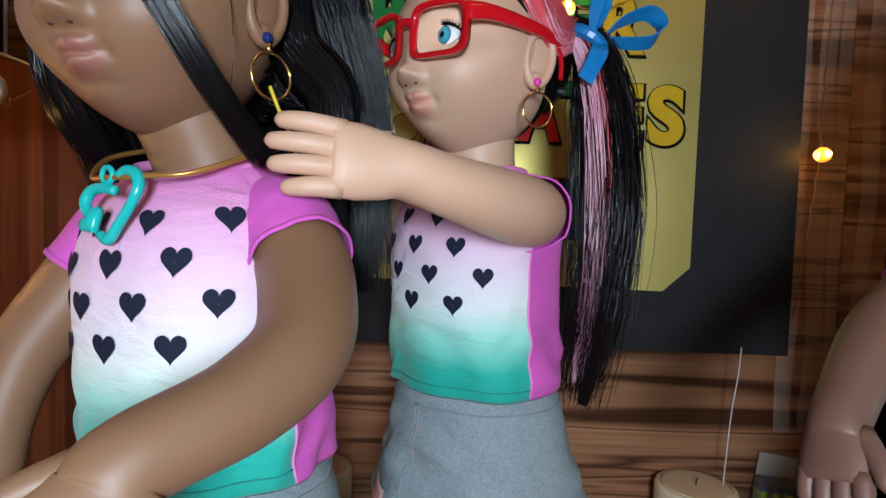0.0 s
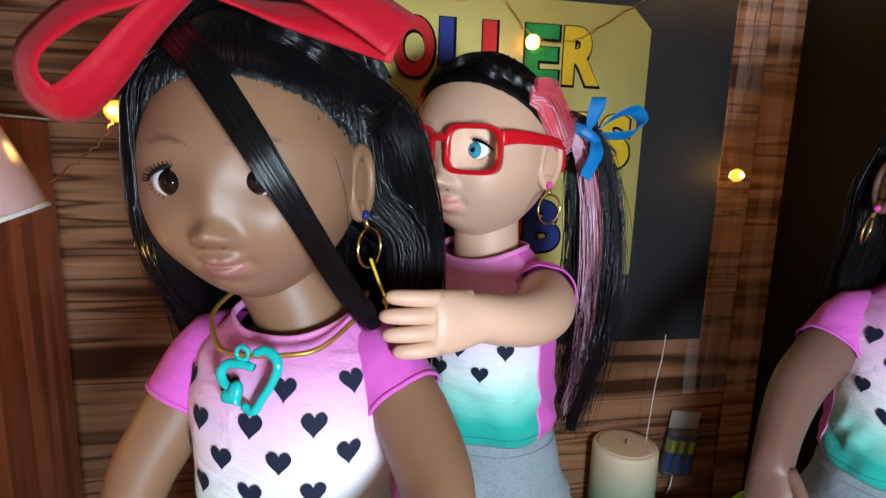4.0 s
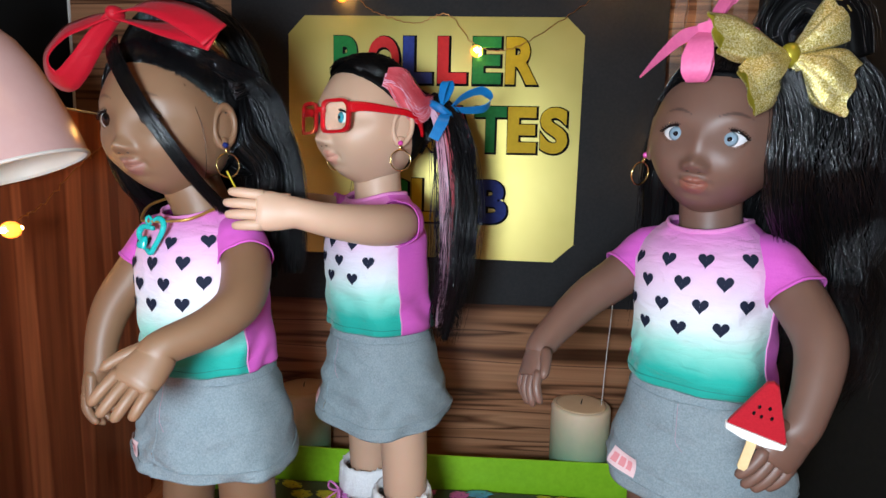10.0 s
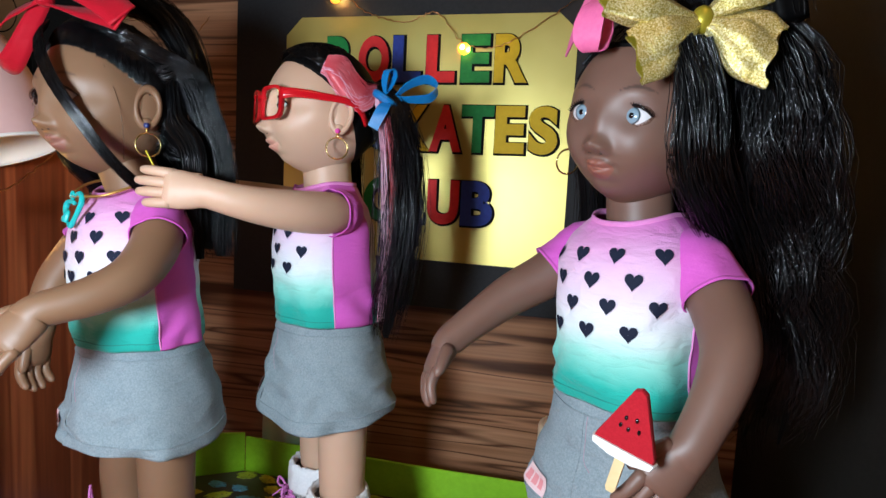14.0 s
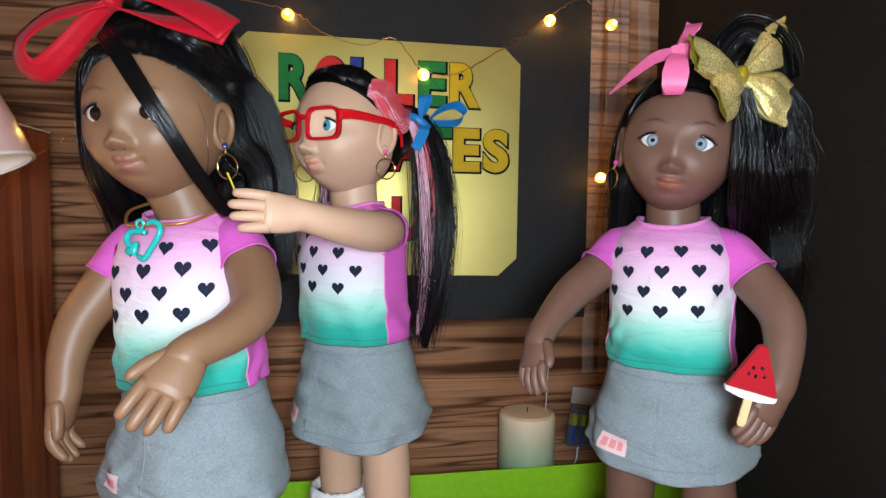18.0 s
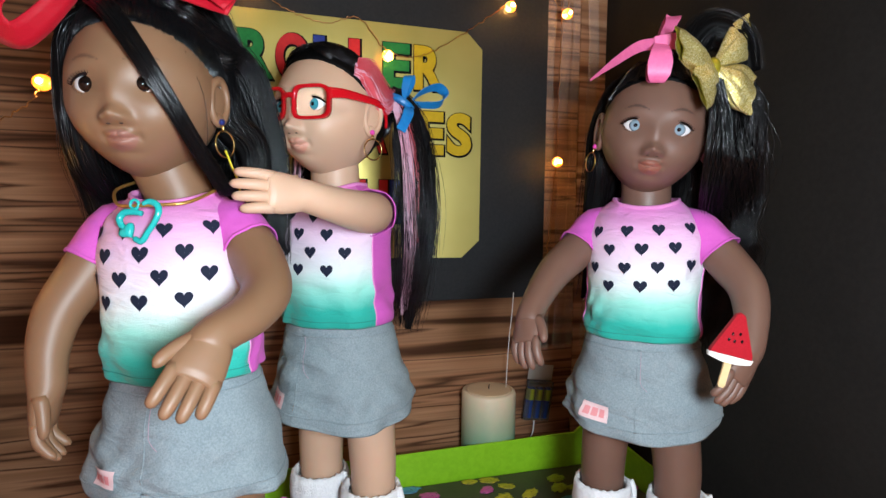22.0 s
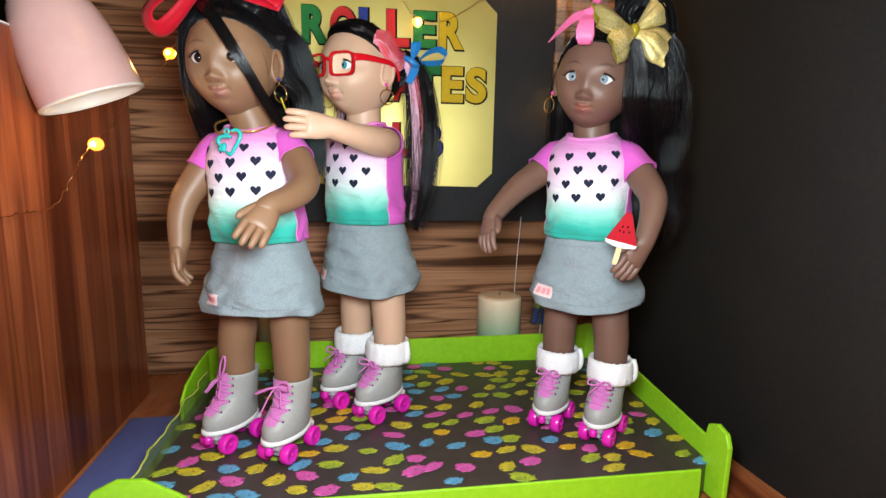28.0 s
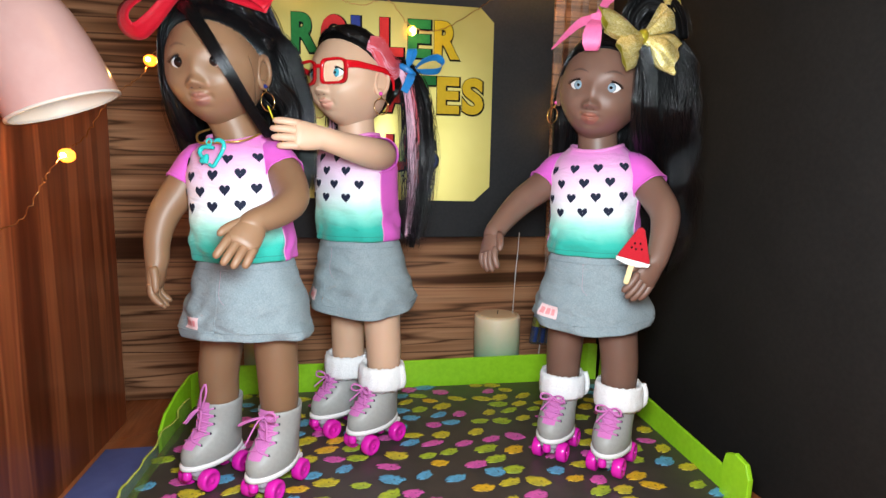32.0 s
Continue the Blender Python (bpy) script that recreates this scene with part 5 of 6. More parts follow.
def roller_skate(name_label, cuff, bow_side):
    s = thing("roller_skate", pose(0, 0, 0), name_label, "roller skate", "roller skates on the dolls")
    b = part("boot", loft([oval(*r) for r in ((0.0305, -0.048, 0.025, 0.0195), (0.034, -0.0495, 0.026, 0.0208), (0.041, -0.0490, 0.0262, 0.0212), (0.048, -0.0455, 0.0262, 0.0208), (0.054, -0.0385, 0.0262, 0.0202), (0.060, -0.0295, 0.0262, 0.0202), (0.067, -0.0245, 0.0262, 0.0206), (0.076, -0.0228, 0.0266, 0.0214), (0.084, -0.0222, 0.0272, 0.0222), (0.0890, -0.0222, 0.0276, 0.0226), (0.0900, -0.0212, 0.0266, 0.0216), (0.085, -0.020, 0.0255, 0.0206))]), M_BOOT, s, "grey vinyl boot")
    part("sole", loft([oval(*r) for r in ((0.0262, -0.0500, 0.0262, 0.0205), (0.0268, -0.0512, 0.0275, 0.0217), (0.0300, -0.0512, 0.0275, 0.0217), (0.0312, -0.0500, 0.0262, 0.0208))]), M_SOLE, s)
    part("heel_block", box(-0.012, 0.012, 0.004, 0.025, 0.0205, 0.0264, 0.002), M_SOLE, s)
    part("base_plate", box(-0.010, 0.010, -0.043, 0.023, 0.0178, 0.0262, 0.0025), M_PLATE, s)
    wheel = moved(lathe([(0.0030, -0.0052), (0.0070, -0.0052), (0.0075, -0.0058), (0.0102, -0.0056), (0.0115, -0.0040), (0.0117, 0.0), (0.0115, 0.0040), (0.0102, 0.0056), (0.0075, 0.0058), (0.0070, 0.0048), (0.0030, 0.0048)], 24), pose(0, 0, 0, 0, 90, 0))
    for y in (-0.031, 0.015):
        part("axle", moved(lathe([(0.0016, -0.0205), (0.0016, 0.0205)], 8), pose(0, y, 0.0118, 0, 90, 0)), M_PLATE, s)
        part("truck", box(-0.006, 0.006, y - 0.005, y + 0.005, 0.0085, 0.0185, 0.0018), M_PLATE, s)
        for x in (-0.0148, 0.0148):
            w = part("wheel", moved(wheel, pose(x, y, 0.0118)), M_WHEEL, s)
            part("hub", moved(ball((0, 0, 0), (0.0012, 0.0026, 0.0026), 10, 6), pose(x + math.copysign(0.0058, x), y, 0.0118)), M_WHEEL, w)
    part("toe_stop", moved(lathe([(0.0042, 0.0), (0.0050, 0.002), (0.0040, 0.0095)], 14), pose(0, -0.0455, 0.0150)), M_WHEEL, s)

    def front(z):
        zs = (0.034, 0.041, 0.048, 0.054, 0.060, 0.067, 0.078, 0.090, 0.098)
        return float(np.interp(z, zs, (-0.0495, -0.049, -0.0455, -0.0385, -0.0295, -0.0245, -0.0228, -0.0222, -0.0222)))

    tg = []
    for z in np.linspace(0.0485, 0.0925, 12):
        w = 0.0075 + 0.0015 * (z - 0.048) / 0.05
        tg.append([(x, front(z) - 0.0012 + 0.25 * abs(x), z) for x in np.linspace(-w, w, 7)])
    part("tongue", loft(tg, False, False), M_LACE, b, "magenta tongue")
    rows = np.linspace(0.052, 0.086 if not cuff else 0.074, 5)
    for k, z in enumerate(rows):
        for sx in (-1, 1):
            part("eyelet", ball((sx * 0.0125, front(z) + 0.0046, z), (0.0015, 0.0011, 0.0015), 8, 6), M_EYELET, b)
        if k < 4:
            for sx in (-1, 1):
                z2 = rows[k + 1]
                part("lace", tube(spline([(sx * 0.0125, front(z) + 0.0040, z), (0, (front(z) + front(z2)) / 2 - 0.0030 - 0.0004 * sx, (z + z2) / 2), (-sx * 0.0125, front(z2) + 0.0040, z2)], 9), 0.00095, 6), M_LACE, b)
    zt, yt = rows[-1] + 0.001, front(rows[-1]) - 0.004
    part("knot", ball((0, yt, zt), (0.003, 0.0024, 0.0022), 10, 8), M_LACE, b)
    for sx in (-1, 1):
        big, up = 1.0, 0.001
        if not cuff and bow_side > 0:
            big, up = (1.25, 0.028) if sx > 0 else (1.1, -0.020)
        elif not cuff:
            big, up = (1.9, -0.012) if sx < 0 else (1.3, 0.004)
        part("bow_loop", tube(spline([(0, yt, zt), (sx * 0.006 * big, yt - 0.003, zt + 0.004 + up * 0.6), (sx * 0.013 * big, yt - 0.005, zt + 0.003 + up), (sx * 0.014 * big, yt - 0.006, zt - 0.002 + up * 0.8), (sx * 0.007 * big, yt - 0.005, zt - 0.002 + up * 0.2), (0, yt, zt)], 20), 0.0011, 6), M_LACE, b)
        part("lace_end", tube(spline([(0, yt, zt), (sx * 0.006, yt - 0.004, zt - 0.006), (sx * 0.012, yt - 0.005 - 0.006 * big, zt - 0.014 * big)], 10), 0.0009, 6), M_LACE, b)
    if cuff:
        rg = random.Random(5)
        prof = [(0.0235, 0.073), (0.0262, 0.071), (0.0278, 0.075), (0.0281, 0.082), (0.0277, 0.090), (0.0271, 0.096), (0.0255, 0.0998), (0.0232, 0.0994), (0.0220, 0.094)]
        rr = []
        for r, z in prof:
            a = np.arange(64) * TAU / 64
            q = np.array([r * (1 + 0.035 * rg.uniform(-1, 1)) for _ in a])
            rr.append(np.stack([q * np.sin(a), 0.0035 - q * 1.02 * np.cos(a), z + np.array([0.0011 * rg.uniform(-1, 1) for _ in a])], 1))
        c = part("fleece_cuff", loft(rr, False), M_FUR, s, "turned-down white fleece cuff")
        part("cuff_seam", tube(spline([(0.0255, 0.012, 0.072), (0.0285, 0.011, 0.079), (0.0290, 0.010, 0.090), (0.0268, 0.010, 0.101)], 14), [0.0022, 0.0032, 0.0032, 0.0022], 8), M_FUR, c)
    return s


def put_skates(doll, angles, offsets, cuff, label):
    for k, (a, (x, y)) in enumerate(zip(angles, offsets)):
        m = doll.m @ pose(x, y, 0.0003, 0, 0, a)
        if (cuff, k) not in SKATES:
            SKATES[cuff, k] = roller_skate(label, cuff, 1 if k == 0 else -1)
            SKATES[cuff, k].matrix_world = m
        else:
            c = copy_thing(SKATES[cuff, k], Matrix.LocRotScale(m.translation, m.to_quaternion(), None))
            c.scale = m.to_scale()


SKATES = {}


def ribbon_loop(c, out, across, bulge, length, width, thick=0.0008):
    """One loop of a bow, from its knot out and back."""
    c, o, b = np.asarray(c, float), np.asarray(out, float), np.asarray(bulge, float)
    o, b = o / np.linalg.norm(o), b / np.linalg.norm(b)
    h = length * 0.24
    p = spline([c, c + o * length * 0.35 + b * h * 0.8, c + o * length * 0.8 + b * h, c + o * length + b * h * 0.1, c + o * length * 0.82 - b * h * 0.75, c + o * length * 0.35 - b * h * 0.5, c], 54)
    return strip(p, [width * 0.35, width * 0.8, width, width, width, width * 0.8, width * 0.35], across, thick)


def wear(name, doll, label, category, group=""):
    return thing(name, doll.m @ doll.head, label, category, group)


def earring(doll, side, stud, gold, label):
    e = wear("earring", doll, label, "earring", "earrings")
    x = side * 0.0468
    part("stud", ball((x, -0.0047, -0.0145), 0.0022, 12, 8), stud, e)
    part("post", tube([(x, -0.0047, -0.0155), (x + side * 0.001, -0.0050, -0.0205)], 0.0011, 8), gold, e)
    part("hoop", ring((x + side * 0.0015, -0.0052, -0.0288), 0.0086, 0.00065, pose(0, 0, 0, 0, 0, 65), 32, 6), gold, e, "thin gold hoop")


M_GOLDWIRE = material("gold_wire", (0.75, 0.53, 0.20), 0.22, 1.0)

# ---------- first doll: long loose hair, red ribbon ----------
deg = math.radians
D1 = Doll(-0.0945, 0.239, 23.5, 1.0, (-0.1133, 0.2245, 1.2173), 12.1, 1.8, -2.1)
arms1 = [arm_line(D1, [(-0.0639, 0.2179, 1.1380), (-0.0476, 0.1956, 1.1170), (-0.0423, 0.1578, 1.0950), (-0.0670, 0.1220, 1.0820)]), arm_line(D1, [(-0.1354, 0.2491, 1.1380), (-0.1538, 0.2406, 1.1090), (-0.1731, 0.2261, 1.0720), (-0.1740, 0.2140, 1.0360)])]
palms1 = [(D1.local((-0.067, 0.122, 1.082)), D1.local((-0.083, 0.090, 1.052)), D1.way((0.45, -0.45, 0.75)), D1.way((-0.9, 0.1, 0.4)), 0.3, 0.05), (D1.local((-0.174, 0.214, 1.036)), D1.local((-0.177, 0.207, 0.993)), D1.way((-1, 0.05, 0)), D1.way((0.1, -1, 0)), 0.8, 0.02, 0.4)]
rg = np.random.default_rng(3)


def falling(az, z_end, rad=0.060, back=0.0, sweep=False, inward=0.0):
    a = deg(az)
    if sweep:
        s = 1 if math.sin(a) > 0 else -1
        return [scalp(a, 0.25), scalp(a, 0.7), np.array([s * 0.0530, 0.024, 0.026]), np.array([s * 0.061, 0.036, -0.004]), np.array([s * 0.066, 0.044 + back, -0.045]), np.array([s * (0.064 - inward), 0.044 + back, z_end])]
    p = np.array([rad * math.sin(a), -rad * math.cos(a), 0])
    return [scalp(a, 0.2), scalp(a, 0.55), scalp(a, 0.9, 1.07), p * np.array([0.98, 0.98, 0]) + (0, 0, -0.030), p * np.array([0.95, 1.0, 0]) + (0, 0.003 + back, -0.065), p * np.array([0.90 - inward, 1.02, 0]) + (0, 0.006 + back, z_end)]


hair1 = [(hair_cap(1.022), 9, True)]
for az in range(0, 360, 5):
    a = deg(az if az < 180 else az - 360)
    gd = [scalp(a, 0.03, 1.125), scalp(a, 0.35, 1.13), scalp(a, 0.68, 1.10), scalp(a, 0.88, 1.050), scalp(a, 0.98, 1.016), scalp(a, 1.04, 0.975)]
    hair1.append((bundle(rg, gd, (0.003, 0.005, 0.0055, 0.005, 0.005), 130, r=0.00026, m=12, flat=(0.001, 0.0016, 0.0012, 0.0004), wave=0.0002, up=(0, 0, 1), ragged=0.0, clump=0.0), 5, True))
for az in (112, 135, 158, 180, 202, 225, 246, 262):
    gd = falling(az, -0.112 + 0.006 * math.sin(az), 0.065) if az < 170 else falling(az, -0.098 + 0.006 * math.sin(az), 0.050, 0.010)
    hair1.append((mass(gd, (0.006, 0.012, 0.014, 0.013, 0.011, 0.005), (0.003, 0.004, 0.006, 0.007, 0.006, 0.003)), 9, True))
    hair1.append((bundle(rg, gd, (0.008, 0.014, 0.017, 0.017, 0.016, 0.014), 247, flat=(0.003, 0.005, 0.008, 0.010, 0.010, 0.010), up=(0.3, 1, 0)), 5, True))
for az in (40, 62, 85, 102):
    gd = falling(az, -0.116, sweep=True)
    hair1.append((mass(gd, (0.006, 0.010, 0.010, 0.010, 0.009, 0.004), (0.002, 0.003, 0.004, 0.006, 0.006, 0.003)), 9, True))
    hair1.append((bundle(rg, gd, (0.008, 0.012, 0.014, 0.015, 0.015, 0.014), 300, flat=(0.002, 0.003, 0.005, 0.008, 0.009, 0.009), up=(0.3, 1, 0)), 5, True))
for az in (274, 286):
    gd = falling(az, -0.078, 0.043, 0.030)
    hair1.append((mass(gd, (0.006, 0.010, 0.010, 0.010, 0.008, 0.003), (0.002, 0.003, 0.004, 0.005, 0.005, 0.002)), 9, True))
    hair1.append((bundle(rg, gd, (0.008, 0.012, 0.012, 0.011, 0.010, 0.008), 190, flat=(0.002, 0.003, 0.005, 0.006, 0.006, 0.005), up=(0.3, 1, 0)), 5, True))
crown = [(-0.030, -0.004, 0.058), (-0.018, 0.010, 0.080), (0.006, 0.024, 0.086), (0.030, 0.036, 0.068), (0.044, 0.044, 0.030), (0.047, 0.050, -0.010)]
hair1.append((mass(crown, (0.012, 0.020, 0.024, 0.022, 0.016, 0.008), (0.006, 0.010, 0.012, 0.012, 0.010, 0.006), up=(0, 0, 1)), 9, True))
hair1.append((bundle(rg, crown, (0.014, 0.022, 0.026, 0.024, 0.018, 0.012), 700, flat=(0.007, 0.012, 0.014, 0.014, 0.012, 0.009), up=(0, 0, 1), wave=0.002, ragged=0.05), 5, True))
lock = [(-0.0120, -0.0370, 0.0550), (0.0020, -0.0505, 0.0435), (0.0160, -0.0560, 0.0240), (0.0258, -0.0530, 0.0045), (0.0335, -0.0460, -0.0135), (0.0395, -0.0380, -0.0300), (0.0452, -0.0285, -0.0455), (0.0510, -0.0140, -0.0620)]
hair1.append((mass(lock, (0.0066, 0.0062, 0.0058, 0.0054, 0.0050, 0.0047, 0.0044, 0.003), (0.0014,) * 7 + (0.0008,), up=(0, -1, 0.2)), 9, True))
hair1.append((bundle(rg, lock, (0.0064, 0.0060, 0.0056, 0.0052, 0.0049, 0.0047, 0.0048, 0.0056), 400, r=0.00017, flat=(0.0016,) * 8, up=(0, -1, 0.2), wave=0.0003, ragged=0.08, clump=0.0), 5, True))
hair1.append((tube(spline([(0.034, -0.026, 0.026), (0.042, -0.022, 0.0), (0.042, -0.020, -0.025), (0.038, -0.018, -0.040)], 10), 0.00016, 4), 5, True))
doll_mesh("doll_long_hair", D1, "brown", "brown vinyl doll with long loose black hair, standing in the tray", arms1, palms1, hair1, (0.042, 0.030), 0.0149)
t_shirt(D1, arms1, 0.4, "pink to teal t-shirt with navy hearts on the long-haired doll", 0.082, 0.0025, 0.95, (0.025, 0.034))
skirt(D1, 1.1, "heather grey jersey skirt on the long-haired doll", -0.47, 0.87)
put_skates(D1, (-13, -6), ((-0.044, 0.006), (0.030, 0.005)), False, "grey roller skate with magenta wheels and untied-looking laces")

M_RED = cloth("red_grosgrain", (0.36, 0.003, 0.012), (0.45, 0.006, 0.020), 1500, 0.45, 0.25)
rb = wear("red_ribbon", D1, "wide red satin ribbon tied round the doll's hair", "hair ribbon")
kn = D1.in_head((-0.1267, 0.182, 1.2864))
ac = D1.turned((-0.2, 0.95, 0.25))
slope = [D1.turned(q) for q in ((-0.2, 0.95, 0.25), (-0.15, 0.75, 0.6), (-0.1, 0.55, 0.8), (0.0, 0.45, 0.9))]
right = spline([kn] + [D1.in_head(q) for q in ((-0.1080, 0.1820, 1.2915), (-0.0900, 0.1810, 1.2890), (-0.0720, 0.1790, 1.2815), (-0.0570, 0.1765, 1.2720))], 26)
part("band", strip(right, [0.010, 0.018, 0.021, 0.022, 0.021], slope, 0.0012), M_RED, rb, "wide flat red band")
under = spline([D1.in_head(q) for q in ((-0.0570, 0.1775, 1.2712), (-0.0750, 0.1840, 1.2760), (-0.1000, 0.1880, 1.2800), (-0.1260, 0.1850, 1.2840))], 20)
part("band", strip(under, [0.021, 0.021, 0.018, 0.010], slope[::-1], 0.0012), M_RED, rb)
part("knot", ball(kn, (0.0050, 0.0070, 0.0052), 16, 10), M_RED, rb, "", False)
loop_line = [kn] + [D1.in_head(q) for q in ((-0.1460, 0.1830, 1.2815), (-0.1660, 0.1860, 1.2750), (-0.1820, 0.1900, 1.2620), (-0.1830, 0.1930, 1.2500), (-0.1740, 0.1940, 1.2450), (-0.1610, 0.1910, 1.2540), (-0.1440, 0.1870, 1.2720))] + [kn]
part("loop", strip(spline(loop_line, 60), [0.009, 0.014, 0.017, 0.018, 0.018, 0.017, 0.015, 0.012, 0.009], [D1.turned(q) for q in ((-0.3, 0.8, 0.6), (-0.4, 0.65, 0.65), (-0.6, 0.65, 0.45), (-0.75, 0.65, 0.0), (-0.5, 0.65, -0.55), (0.0, 0.7, -0.7), (0.4, 0.7, -0.6), (0.4, 0.7, -0.55), (0.3, 0.8, -0.5))], 0.0010), M_RED, rb, "hanging open loop")
earring(D1, 1, material("blue_bead", (0.01, 0.02, 0.12), 0.1), M_GOLDWIRE, "gold hoop earring with a dark blue bead")
M_YEL = material("yellow_cord", (0.62, 0.48, 0.02), 0.35)
yc = wear("yellow_tie", D1, "small knotted yellow cord hanging from the hoop", "cord")
part("cord", tube(spline([(0.0490, -0.008, -0.033), (0.0515, -0.004, -0.044), (0.0540, 0.000, -0.054), (0.0535, 0.004, -0.061), (0.0570, 0.007, -0.067)], 20), 0.0007, 6), M_YEL, yc)
part("knot", ball((0.0540, 0.000, -0.0545), 0.0019, 10, 8), M_YEL, yc)
nk = thing("necklace", D1.m, "gold cord necklace with a turquoise heart pendant", "necklace")
cord = [(0.031, 0.000, 0.3800), (0.034, -0.020, 0.3745), (0.026, -0.0400, 0.3660), (0.013, -0.0480, 0.3642), (-0.0025, -0.0500, 0.3634), (-0.017, -0.0460, 0.3640), (-0.030, -0.030, 0.3730), (-0.031, -0.006, 0.3800)]
part("cord", tube(spline(cord, 50), 0.0011, 8), material("gold_cord", (0.50, 0.28, 0.07), 0.32, 0.7), nk)
M_TURQ = material("turquoise_plastic", (0.03, 0.50, 0.48), 0.18, 0.0, Transmission_Weight=0.15)


def hung(u, v):
    """A point of the pendant, which lies on the shirt: u across, v up from its middle, in millimetres."""
    z = 0.3532 + v * 0.001
    return np.array([0.0005 + u * 0.001, -0.0518 - 0.22 * (0.354 - z), z])


part("pendant", tube(spline([hung(*q) for q in ((1.5, 5.5), (-4.5, 6.4), (-10.5, 5.6), (-12.8, 2.0), (-11.2, -1.6), (-8.6, -3.2))], 30), [0.0017, 0.0020, 0.0021, 0.0021, 0.0019, 0.0017], 10), M_TURQ, nk, "open turquoise heart")
part("pendant_side", tube(spline([hung(*q) for q in ((1.8, 11.0), (5.5, 12.6), (10.0, 11.2), (12.2, 7.0), (10.4, 1.0), (7.0, -5.0), (3.2, -11.2), (-1.5, -9.6))], 40), [0.0019, 0.0021, 0.0021, 0.0020, 0.0018, 0.0018, 0.0019, 0.0017], 10), M_TURQ, nk)
ts = np.arange(36) * TAU / 36
hx, hz = 16 * np.sin(ts) ** 3 / 3.0, (13 * np.cos(ts) - 5 * np.cos(2 * ts) - 2 * np.cos(3 * ts) - np.cos(4 * ts)) / 3.0
ct, st = math.cos(0.75), math.sin(0.75)
rows = []
for k, e in ((1.0, 0.0), (0.98, 0.0012), (0.85, 0.0024), (0.5, 0.0031), (0.05, 0.0033)):
    rows.append([hung(-6.0 + k * (hx[i] * ct - hz[i] * st) * 1.0, -5.4 + k * (hx[i] * st + hz[i] * ct)) + (0, -e, 0) for i in range(36)])
part("inner_heart", loft(rows), M_TURQ, nk, "small solid turquoise heart")
part("bail", ring(hung(-3.4, 11.0) + (0, -0.0008, 0), 0.0027, 0.0010, None, 20, 8), M_TURQ, nk)

# ---------- second doll: red glasses, two ponytails ----------
D2 = Doll(0.025, 0.341, 47.8, 1.03, (0.0148, 0.331, 1.2284), 42.4, -1.6, 0.2)
arms2 = [arm_line(D2, [(0.0502, 0.3036, 1.1450), (0.0372, 0.2639, 1.1450), (0.0109, 0.2266, 1.1500), (-0.0150, 0.2100, 1.1570)]), arm_line(D2, [(-0.0101, 0.3704, 1.1450), (-0.0480, 0.3538, 1.1500), (-0.0832, 0.3315, 1.1560), (-0.1080, 0.3120, 1.1620)])]
palms2 = [(D2.local((-0.015, 0.210, 1.157)), D2.local((-0.058, 0.187, 1.161)), D2.way((0.67, -0.74, 0.1)), (0, 0, 1), 0.5, 0.05, 0.2), (D2.local((-0.108, 0.312, 1.162)), D2.local((-0.140, 0.284, 1.164)), D2.way((-0.67, 0.74, 0.1)), (0, 0, 1), 0.5, 0.12)]
hair2 = [(hair_cap(1.03, 0.01, 0.35), 9, True)]
for az in (0, 18, 36, 54, 72, 90, 110, 130, 150, 170):
    for s in (1, -1):
        a = deg(az) * s
        gd = [scalp(a, 0.12, 1.05), scalp(a * 1.02, 0.55, 1.055), scalp(a * 0.7 + s * 0.3 * deg(130), 0.8, 1.055), np.array([s * 0.044, 0.040, 0.026])]
        hair2.append((bundle(rg, gd, (0.007, 0.008, 0.007, 0.003), 68, flat=(0.001, 0.0015, 0.0015, 0.002), wave=0.0008, up=(0, 0, 1), ragged=0.02), 5, True))
